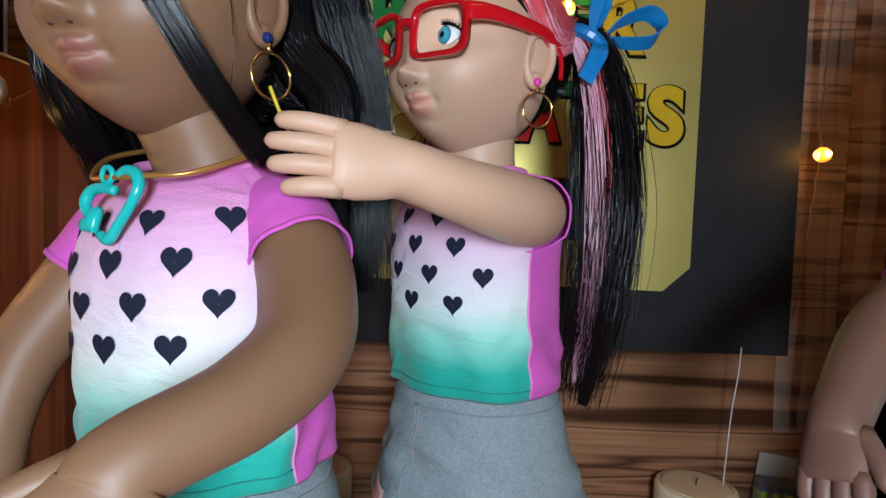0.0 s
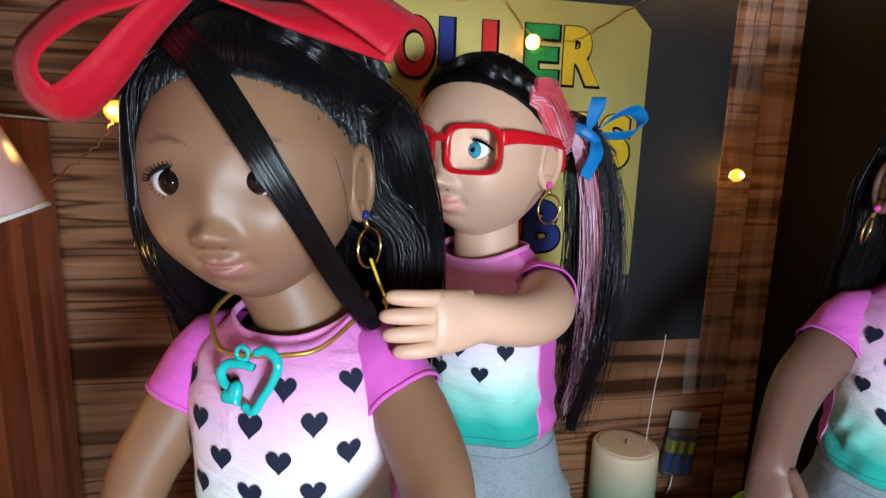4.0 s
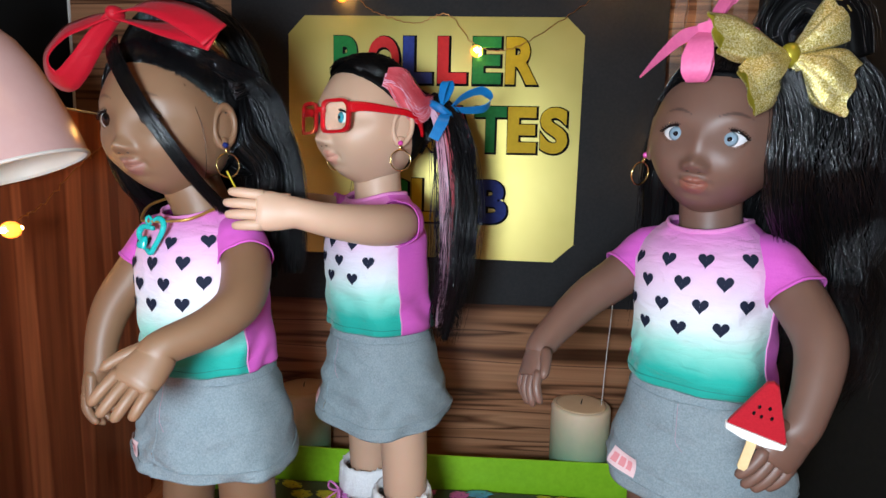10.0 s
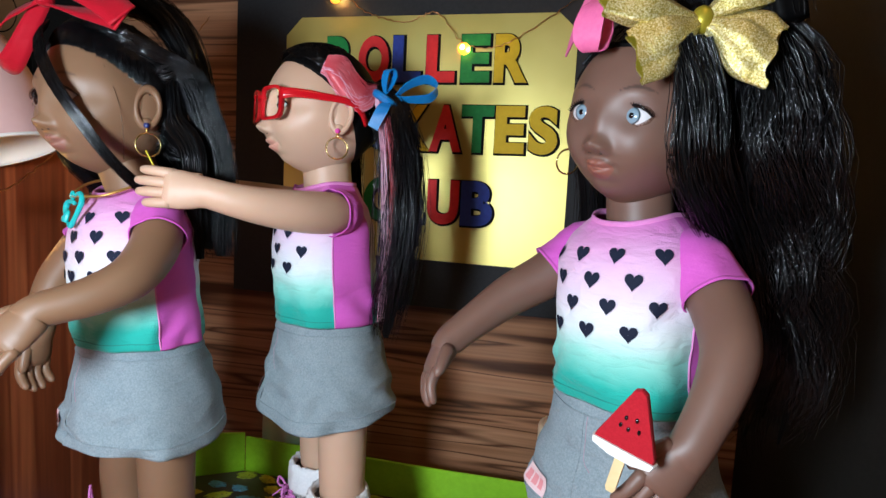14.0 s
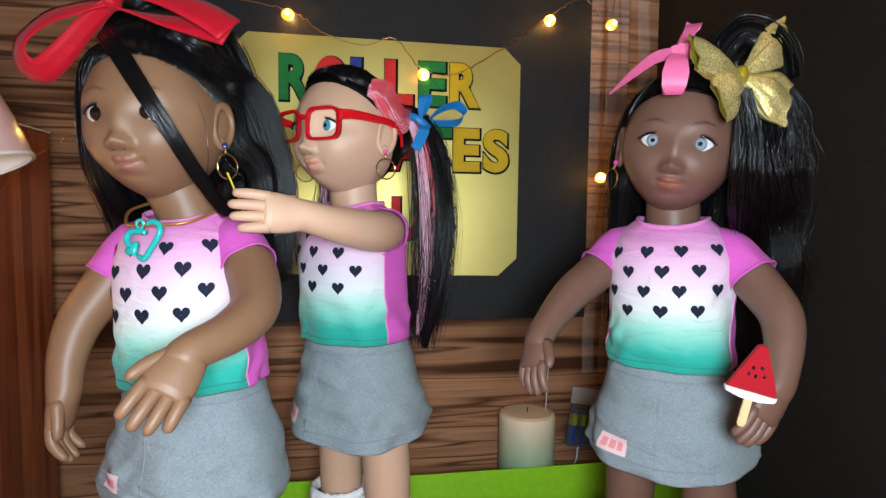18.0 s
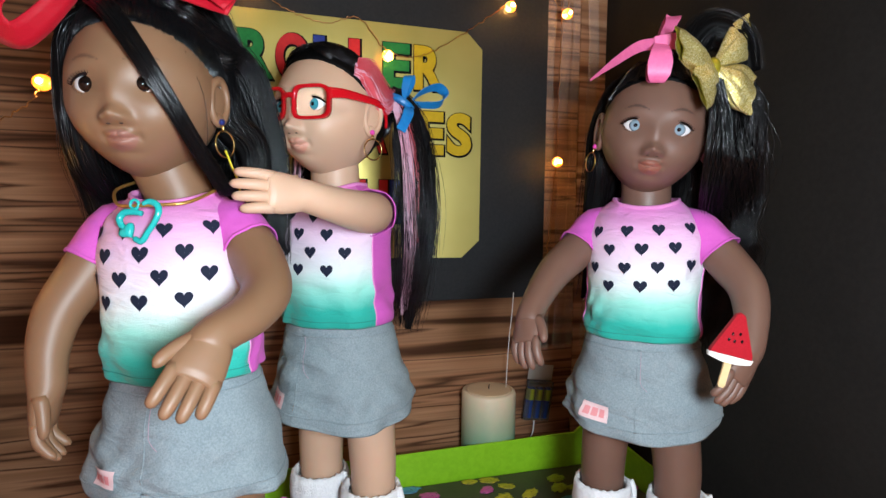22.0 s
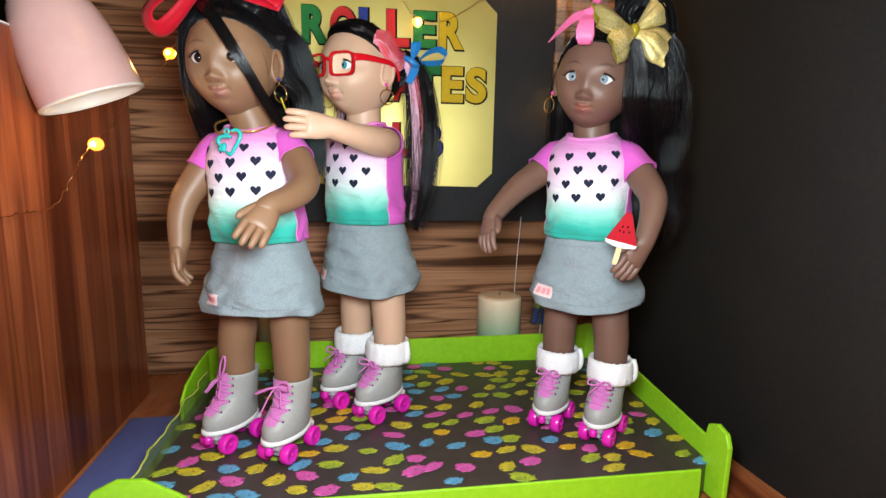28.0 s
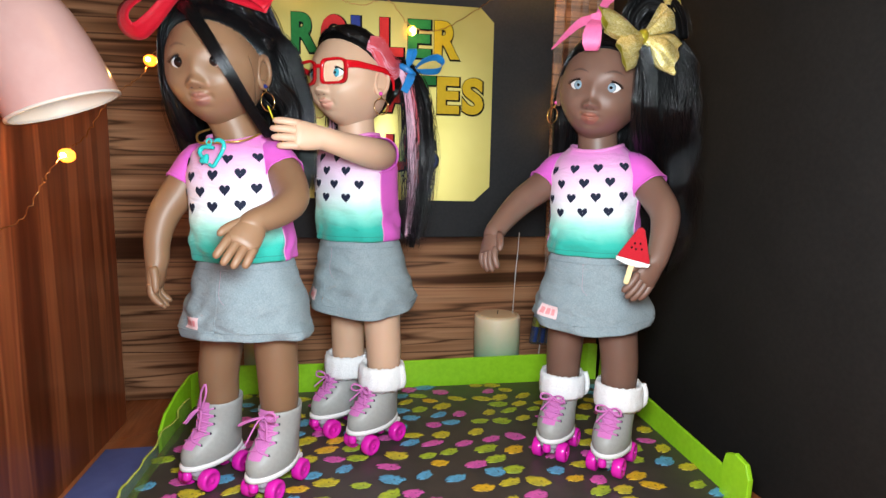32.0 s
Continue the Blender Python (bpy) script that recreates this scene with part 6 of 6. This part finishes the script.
for s in (1, -1):
    gd = [(s * 0.040, 0.031, 0.026), (s * 0.052, 0.040, 0.013), (s * 0.058, 0.049, -0.022), (s * 0.062, 0.052, -0.075), (s * 0.060, 0.052, -0.130), (s * 0.056, 0.048, -0.188)]
    hair2.append((mass(gd, (0.007, 0.009, 0.017, 0.019, 0.014, 0.003), (0.007, 0.009, 0.015, 0.016, 0.012, 0.002)), 9, True))
    hair2.append((bundle(rg, gd, (0.008, 0.012, 0.022, 0.026, 0.023, 0.015), 700, wave=0.0030, ragged=0.3), 5, True))
    for n in (180, 160, 140):
        hair2.append((bundle(rg, wavy(rg, gd, 0.008), (0.008, 0.010, 0.017, 0.020, 0.018, 0.014), n, wave=0.0035, ragged=0.4), 5, True))
    front = [(s * 0.044, 0.027, 0.022), (s * 0.053, 0.031, 0.006), (s * 0.060, 0.034, -0.024), (s * 0.064, 0.037, -0.075), (s * 0.061, 0.040, -0.130), (s * 0.053, 0.042, -0.176)]
    hair2.append((bundle(rg, front, (0.003, 0.0045, 0.0060, 0.0066, 0.0056, 0.004), 150, r=0.00030, flat=(0.002, 0.003, 0.003, 0.003, 0.003, 0.003), ragged=0.2), 7, True))
    hair2.append((bundle(rg, [np.array(q) + (s * 0.004, 0.001, 0.001) for q in front[:5]], (0.002, 0.002, 0.002, 0.002, 0.002), 40, r=0.00042, ragged=0.3), 8, True))
    tuft = [scalp(s * deg(68), 0.88, 1.05), scalp(s * deg(82), 0.84, 1.085), scalp(s * deg(102), 0.80, 1.09), np.array([s * 0.046, 0.030, 0.024])]
    hair2.append((mass(tuft, (0.006, 0.012, 0.013, 0.005), (0.002, 0.004, 0.004, 0.003), up=(s, 0, 0.2)), 8, True))
    hair2.append((bundle(rg, [np.array(q) + (s * 0.002, 0.002, 0.006) for q in tuft[:3]] + [tuft[3]], (0.005, 0.009, 0.010, 0.005), 170, r=0.00032, flat=(0.002, 0.004, 0.0045, 0.004), up=(s, 0, 0.2), ragged=0.05, wave=0.0014), 8, True))
    hair2.append((bundle(rg, tuft, (0.006, 0.012, 0.013, 0.006), 150, r=0.00032, flat=(0.002, 0.004, 0.0045, 0.004), up=(s, 0, 0.2), ragged=0.05, wave=0.0022), 7, True))
doll_mesh("doll_glasses", D2, "tan", "tan vinyl doll in red glasses with black ponytails streaked pink", arms2, palms2, hair2, (0.029, 0.034))
t_shirt(D2, arms2, 2.2, "pink to teal t-shirt with navy hearts, doll in glasses", -0.012, -0.001, 0.955, (0.014, 0.020))
skirt(D2, 2.9, "heather grey jersey skirt on the doll in glasses", -0.36, 0.94)
put_skates(D2, (-6, 0), ((-0.029, -0.002), (0.034, -0.002)), True, "grey roller skate with a white fleece cuff and magenta wheels")

M_FRAME = material("red_plastic", (0.52, 0.006, 0.012), 0.16)
M_LENS = material("clear_lens", (1, 1, 1), 0.02, 0.0, Transmission_Weight=1.0, IOR=1.06)
gl = wear("glasses", D2, "chunky red plastic glasses worn by the doll", "glasses")
GY = -0.0535


def rim_outline(s, grow):
    n = 40
    out = []
    for k in range(n):
        a = k * TAU / n
        c, q = math.cos(a), math.sin(a)
        out.append((s * 0.0200 + (0.0143 + grow) * math.copysign(abs(c) ** 0.45, c), 0.0030 + (0.0114 + grow) * math.copysign(abs(q) ** 0.5, q) + (0.0008 if q > 0 else 0)))
    return out


for s in (1, -1):
    o, i = rim_outline(s, 0.0018), rim_outline(s, -0.0007)
    bend = lambda x: GY + 6.0 * (abs(x) - 0.005) ** 2  # noqa: E731
    ringv = [[(x, bend(x) - 0.0016, z) for x, z in o], [(x, bend(x) + 0.0016, z) for x, z in o], [(x, bend(x) + 0.0016, z) for x, z in i], [(x, bend(x) - 0.0016, z) for x, z in i]]
    fr = part("rim", loft(ringv + [ringv[0]], False), M_FRAME, gl, "red rim")
    lens = [[(x, bend(x) - 0.0004, z) for x, z in i], [(x, bend(x) + 0.0004, z) for x, z in i]]
    ln = part("lens", loft(lens), M_LENS, fr, "clear flat lens", False)
    ln.visible_shadow = False
    part("temple", strip(spline([(s * 0.0350, -0.0484, 0.0100), (s * 0.0405, -0.038, 0.0112), (s * 0.0465, -0.018, 0.0108), (s * 0.0488, 0.002, 0.0098), (s * 0.0476, 0.015, 0.0035), (s * 0.0440, 0.022, -0.006)], 26), [0.0085, 0.0070, 0.0058, 0.0050, 0.0046, 0.004], (0, 0, 1), 0.0024), M_FRAME, gl, "red temple arm")
part("bridge", tube(spline([(-0.0065, GY + 0.0006, 0.008), (0, GY - 0.001, 0.0098), (0.0065, GY + 0.0006, 0.008)], 10), 0.0022, 8), M_FRAME, gl)
M_BLUER = speckled("blue_satin", (0.01, 0.15, 0.42), (0.02, 0.21, 0.52), 160, 0.35, 0.15)
for s in (1, -1):
    bw = wear("blue_ribbon", D2, "bright blue ribbon bow round the doll's ponytail", "hair ribbon", "ponytail ribbons")
    c = np.array([s * 0.0500, 0.0360, 0.0165])
    part("wrap", ring(c, 0.0105, 0.0036, pose(0, 0, 0, 60, 0, s * -40), 24, 8), M_BLUER, bw, "", False)
    part("loop", ribbon_loop(c + (s * 0.008, 0.004, 0.002), (s * 0.60, 0.75, 0.28), (s * 0.6, -0.5, 0.5), (0, -0.3, 1), 0.036, 0.010), M_BLUER, bw, "", False)
    part("loop", ribbon_loop(c + (s * 0.006, -0.004, 0.004), (s * 0.25, 0.10, 0.95), (s * 0.8, 0.2, 0), (0.2, -1, 0.3), 0.020, 0.008), M_BLUER, bw, "", False)
    part("tail", strip(spline([c + (s * 0.008, 0, 0), c + (s * 0.014, -0.010, -0.010), c + (s * 0.010, -0.016, -0.026)], 14), [0.006, 0.010, 0.009], (s * 0.5, 0.8, 0), 0.0008), M_BLUER, bw, "", False)
    earring(D2, s, material("pink_bead", (0.62, 0.06, 0.34), 0.15), M_GOLDWIRE, "gold hoop earring with a pink bead")

# ---------- third doll: gold bow, popsicle ----------
D3 = Doll(0.291, 0.2455, 39.9, 1.0, (0.2828, 0.2294, 1.2137), 34.1, 2.4, 7.8)
arms3 = [arm_line(D3, [(0.3152, 0.2160, 1.1360), (0.3281, 0.1897, 1.1090), (0.3271, 0.1596, 1.0820), (0.3080, 0.1410, 1.0460)]), arm_line(D3, [(0.2575, 0.2672, 1.1360), (0.2330, 0.2642, 1.1130), (0.1977, 0.2499, 1.0900), (0.1660, 0.2250, 1.0630)])]
palms3 = [(D3.local((0.309, 0.141, 1.046)), D3.local((0.282, 0.134, 1.005)), D3.way((0.3, -0.9, 0.15)), D3.way((-1, 0, 0.3)), 0.4, 0.03), (D3.local((0.166, 0.225, 1.063)), D3.local((0.150, 0.205, 1.027)), D3.way((-0.8, -0.3, 0.3)), D3.way((0.5, -0.8, 0)), 0.6, 0.06)]
hair3 = [(hair_cap(1.03, 0.01, 0.5), 9, True)]
for az in (0, 14, 28, 42, 56, 330, 344, 316, 300, 285, 90, 75):
    a = deg(az if az < 180 else az - 360)
    gd = [scalp(a, 0.98, 1.05), scalp(a * 0.9, 0.6, 1.06), scalp(a * 0.5 + 0.35, 0.3, 1.08), np.array([0.026, 0.002, 0.072])]
    hair3.append((bundle(rg, gd, (0.007, 0.008, 0.007, 0.004), 85, flat=(0.001, 0.0018, 0.002, 0.003), wave=0.0008, up=(0, 0, 1), ragged=0.02), 5, True))
puff = [(0.024, 0.006, 0.058), (0.018, 0.006, 0.076), (0.030, 0.008, 0.094), (0.052, 0.010, 0.086), (0.064, 0.012, 0.060)]
hair3.append((mass(puff, (0.011, 0.014, 0.016, 0.016, 0.014), (0.011, 0.014, 0.015, 0.015, 0.014)), 9, True))
hair3.append((bundle(rg, puff, (0.012, 0.015, 0.018, 0.018, 0.016), 260, ragged=0.02), 5, True))
for k, (dx, dy) in enumerate(((-0.004, 0.006), (0.004, 0.014), (-0.012, 0.020), (0.010, 0.024), (-0.002, 0.034))):
    gd = [(0.050, 0.010 + dy * 0.5, 0.066), (0.066 + dx, 0.008 + dy, 0.036), (0.074 + dx, 0.010 + dy, -0.005), (0.080 + dx * 1.2, 0.034 + dy * 0.7, -0.055), (0.088 + dx * 1.5, 0.044 + dy * 0.7, -0.110), (0.084 + dx * 1.8, 0.046 + dy * 0.7, -0.168 - 0.008 * k)]
    hair3.append((mass(gd, (0.010, 0.012, 0.012, 0.010, 0.006, 0.001), (0.008, 0.009, 0.009, 0.008, 0.005, 0.001)), 9, True))
    for n, spread in ((170, 0.8), (150, 1.0), (140, 1.1)):
        hair3.append((bundle(rg, wavy(rg, gd, 0.014, 2.8), tuple(spread * q for q in (0.011, 0.014, 0.016, 0.016, 0.015, 0.011)), n, wave=0.0040, ragged=0.45), 5, True))
    hair3.append((bundle(rg, wavy(rg, gd, 0.018), (0.012, 0.017, 0.020, 0.022, 0.022, 0.020), 26, r=0.00022, wave=0.006, ragged=0.5), 5, True))
for az in (120, 140, 160, 180, 200, 220, 240, 252):
    gd = falling(az, -0.185 + 0.01 * math.sin(az * 3), 0.052) if az < 215 else falling(az, -0.150 + 0.02 * math.sin(az * 3), 0.045, 0.006)
    hair3.append((mass(gd, (0.006, 0.011, 0.012, 0.012, 0.010, 0.003), (0.002, 0.003, 0.004, 0.006, 0.005, 0.002)), 9, True))
    hair3.append((bundle(rg, gd, (0.008, 0.013, 0.014, 0.015, 0.015, 0.014), 171, flat=(0.002, 0.003, 0.006, 0.008, 0.009, 0.009), wave=0.0025, up=(0.3, 1, 0), ragged=0.3), 5, True))
for k in range(3):
    gd = [(0.034 + 0.003 * k, -0.041 + 0.006 * k, 0.046), (0.0445 + 0.002 * k, -0.038 + 0.008 * k, 0.018), (0.0505 + 0.002 * k, -0.031 + 0.008 * k, -0.022), (0.059 + 0.003 * k, 0.013 + 0.004 * k, -0.062), (0.072 + 0.003 * k, 0.040 + 0.003 * k, -0.115), (0.078, 0.044, -0.180)]
    hair3.append((mass(gd, (0.006, 0.008, 0.009, 0.009, 0.007, 0.002), (0.002, 0.004, 0.005, 0.006, 0.005, 0.002), up=(-1, 0.5, 0)), 9, True))
    hair3.append((bundle(rg, gd, (0.007, 0.010, 0.012, 0.013, 0.013, 0.012), 240, flat=(0.003, 0.005, 0.007, 0.008, 0.009, 0.010), wave=0.004, up=(-1, 0.5, 0), ragged=0.4), 5, True))
doll_mesh("doll_gold_bow", D3, "dark", "dark brown vinyl doll with a high side ponytail of black hair", arms3, palms3, hair3, (0.031, 0.036), 0.0162)
t_shirt(D3, arms3, 4.0, "pink to teal t-shirt with navy hearts, doll with gold bow", 0.073, -0.001, 1.01)
skirt(D3, 4.6, "heather grey jersey skirt on the doll with the gold bow", -0.52, 0.92)
put_skates(D3, (0, -4), ((-0.031, 0.000), (0.037, 0.000)), True, "grey roller skate with a white fleece cuff and magenta wheels")


def glitter():
    m = material("gold_lame", (0.80, 0.70, 0.34), 0.30, 0.60)
    k = Nodes(m)
    n = k.noise(k.coords((1, 1, 1)), 1100, 3, 0.75)
    fold = k.noise(k.coords((1, 1, 1)), 75, 2, 0.5, 0.8)
    k.base(k.ramp(n, [(0.36, (0.36, 0.27, 0.03)), (0.48, (0.70, 0.56, 0.13)), (0.60, (1.0, 0.94, 0.62))]))
    k.rough(n, 0.22, 0.5)
    k.bump(k.mix(0.2, fold, n), 0.5, 0.0040)
    return m


M_LAME = glitter()
M_LAME_IN = speckled("olive_gold_lining", (0.42, 0.34, 0.02), (0.52, 0.42, 0.04), 300, 0.35, 0.2, metal=0.5)
gb = wear("gold_bow", D3, "large glittery gold lame bow on the doll's ponytail", "hair bow")


def petal(knot, end, wide, thick, spread, wave, cut, mouth):
    """One open loop of the bow: a flattened trumpet from the knot to its mouth; its outside and its lining."""
    k, e = D3.in_head(knot), D3.in_head(end)
    d = e - k
    side = np.array(spread, float)
    side = side - d * (side @ d) / (d @ d)
    side /= np.linalg.norm(side)
    up = np.cross(side, d)
    up /= np.linalg.norm(up)
    ang = np.arange(40) * TAU / 40
    skins = []
    for grow in (0.0, 0.0009):
        rings = []
        for q in np.linspace(0.02, 1, 18):
            w, h = wide * (0.24 + 0.86 * smooth(0, 0.75, q) - 0.10 * smooth(0.75, 1, q)) - grow, thick * (0.35 + 0.65 * smooth(0, 0.6, q)) * (1 - (1 - mouth) * smooth(0.5, 1.0, q)) - grow
            fold = 1 + wave * q * np.sin(ang * 3 + 1.0) + 0.6 * wave * np.sin(ang * 5 + q * 4) + 0.35 * wave * np.sin(ang * 11 + 2 * q)
            along = q + cut * q * np.cos(ang) + 0.02 * q**2 * np.cos(2 * ang) + 0.03 * q**2 * np.cos(5 * ang + 1)
            rings.append(k + d * along[:, None] + side * (w * fold * np.cos(ang))[:, None] + up * (h * fold * np.sin(ang))[:, None])
        skins.append(loft(rings, False))
    ob = part("loop", skins[0], M_LAME, gb)
    part("lining", skins[1], M_LAME_IN, ob, "olive gold inner side")


kb = (0.3040, 0.1860, 1.2645)
part("knot", ball(D3.in_head(kb), (0.0062, 0.0060, 0.0078), 18, 12), M_LAME_IN, gb, "amber gold pinched middle")
petal(kb, (0.3470, 0.1910, 1.2970), 0.0135, 0.0070, D3.turned((-0.55, 0.1, 0.8)), 0.13, 0.12, 0.15)
petal(kb, (0.3390, 0.1805, 1.2430), 0.0170, 0.0085, D3.turned((0.65, 0.1, 0.7)), 0.13, -0.12, 0.55)
petal(kb, (0.2490, 0.1600, 1.2700), 0.0105, 0.0080, D3.turned((0.45, 0.2, 0.85)), 0.15, 0.10, 0.30)
petal(kb, (0.2690, 0.1600, 1.2400), 0.0140, 0.0085, D3.turned((0.80, 0.3, -0.25)), 0.15, 0.10, 0.20)
M_PINKR = speckled("pink_grosgrain", (0.66, 0.11, 0.28), (0.74, 0.16, 0.34), 300, 0.5, 0.2)
pb = wear("pink_ribbon", D3, "bright pink ribbon tied beside the gold bow", "hair ribbon")
c = D3.in_head((0.2520, 0.1850, 1.2780))
drop = D3.in_head((0.2465, 0.1800, 1.2480))
d, out = drop - c, D3.turned((-0.45, -0.85, 0.2)) * 0.0075
oval = spline([c, c + 0.3 * d + out, c + 0.62 * d + 1.15 * out, c + 0.9 * d + 0.8 * out, c + 1.02 * d, c + 0.9 * d - 0.6 * out, c + 0.6 * d - 0.7 * out, c + 0.3 * d - 0.5 * out, c], 54)
part("loop", strip(oval, [0.008, 0.0145, 0.0180, 0.0165, 0.0095, 0.0150, 0.0165, 0.0130, 0.008], D3.turned((0.8, -0.45, -0.05)), 0.0009), M_PINKR, pb, "hanging oval loop", False)
tip = D3.in_head((0.2317, 0.2500, 1.2622))
part("tail", strip(spline([c, c * 0.7 + tip * 0.3 + (0, -0.004, 0.006), c * 0.35 + tip * 0.65 + (0, -0.003, 0.004), tip], 20), [0.009, 0.0085, 0.006, 0.0012], (0.2, -0.6, 1), 0.0009), M_PINKR, pb, "", False)
part("loop", ribbon_loop(c + (0, 0.004, 0.002), (0.25, 0.45, 0.85), (0.8, -0.4, 0), (0.2, -0.9, 0), 0.026, 0.011, 0.0009), M_PINKR, pb, "", False)
part("wrap", strip(spline([c + (-0.004, 0, 0), c + (0.012, -0.002, 0.002), D3.in_head((0.2800, 0.1800, 1.2740))], 10), [0.010, 0.012, 0.010], (0, -0.3, 1), 0.0009), M_PINKR, pb, "", False)
earring(D3, -1, material("pink_bead", (0.62, 0.06, 0.34), 0.15), M_GOLDWIRE, "gold hoop earring with a pink bead")

# watermelon popsicle in her hand
pop = thing("watermelon_popsicle", look((0.2745, 0.126, 1.043), (0.2745 - 0.20, 0.126 - 0.45, 1.05)) @ pose(0, 0, 0, -90, 0, 0) @ pose(0, 0, 0, 0, -13, 0), "red felt watermelon popsicle on a stick in a doll's hand", "toy food")
M_FLESH = cloth("red_felt", (0.32, 0.004, 0.012), (0.40, 0.008, 0.018), 900, 0.8, 0.2)
M_RIND = cloth("white_felt", (0.74, 0.72, 0.70), (0.82, 0.80, 0.78), 900, 0.85, 0.2)
M_STICK = speckled("pale_wood_stick", (0.62, 0.44, 0.20), (0.70, 0.52, 0.27), 120, 0.6)
part("flesh", slab([(-0.0150, 0.0030), (0.0150, 0.0030), (0.0145, 0.0055), (0.0035, 0.0335), (0.0005, 0.0350), (-0.0025, 0.0335), (-0.0150, 0.0055)], -0.0025, 0.0025, 0.04), M_FLESH, pop, "red felt flesh", False)
part("rind", slab([(-0.0160, 0.0032), (-0.0150, 0.0000), (-0.006, -0.0022), (0.006, -0.0022), (0.0152, 0.0000), (0.0160, 0.0032)], -0.0030, 0.0030, 0.04), M_RIND, pop, "white felt rind", False)
for x, z in ((-0.002, 0.0200), (0.0030, 0.0190), (-0.0045, 0.0150), (0.0005, 0.0140), (0.0045, 0.0145)):
    part("seed", ball((x, 0.0028, z), (0.0009, 0.0005, 0.0013), 8, 6), M_PUPIL, pop)
part("stick", slab([(-0.0026, -0.0015), (0.0026, -0.0015), (0.0026, -0.0190), (0.0016, -0.0210), (-0.0016, -0.0210), (-0.0026, -0.0190)], -0.001, 0.001, 0.03), M_STICK, pop, "wooden stick", False)
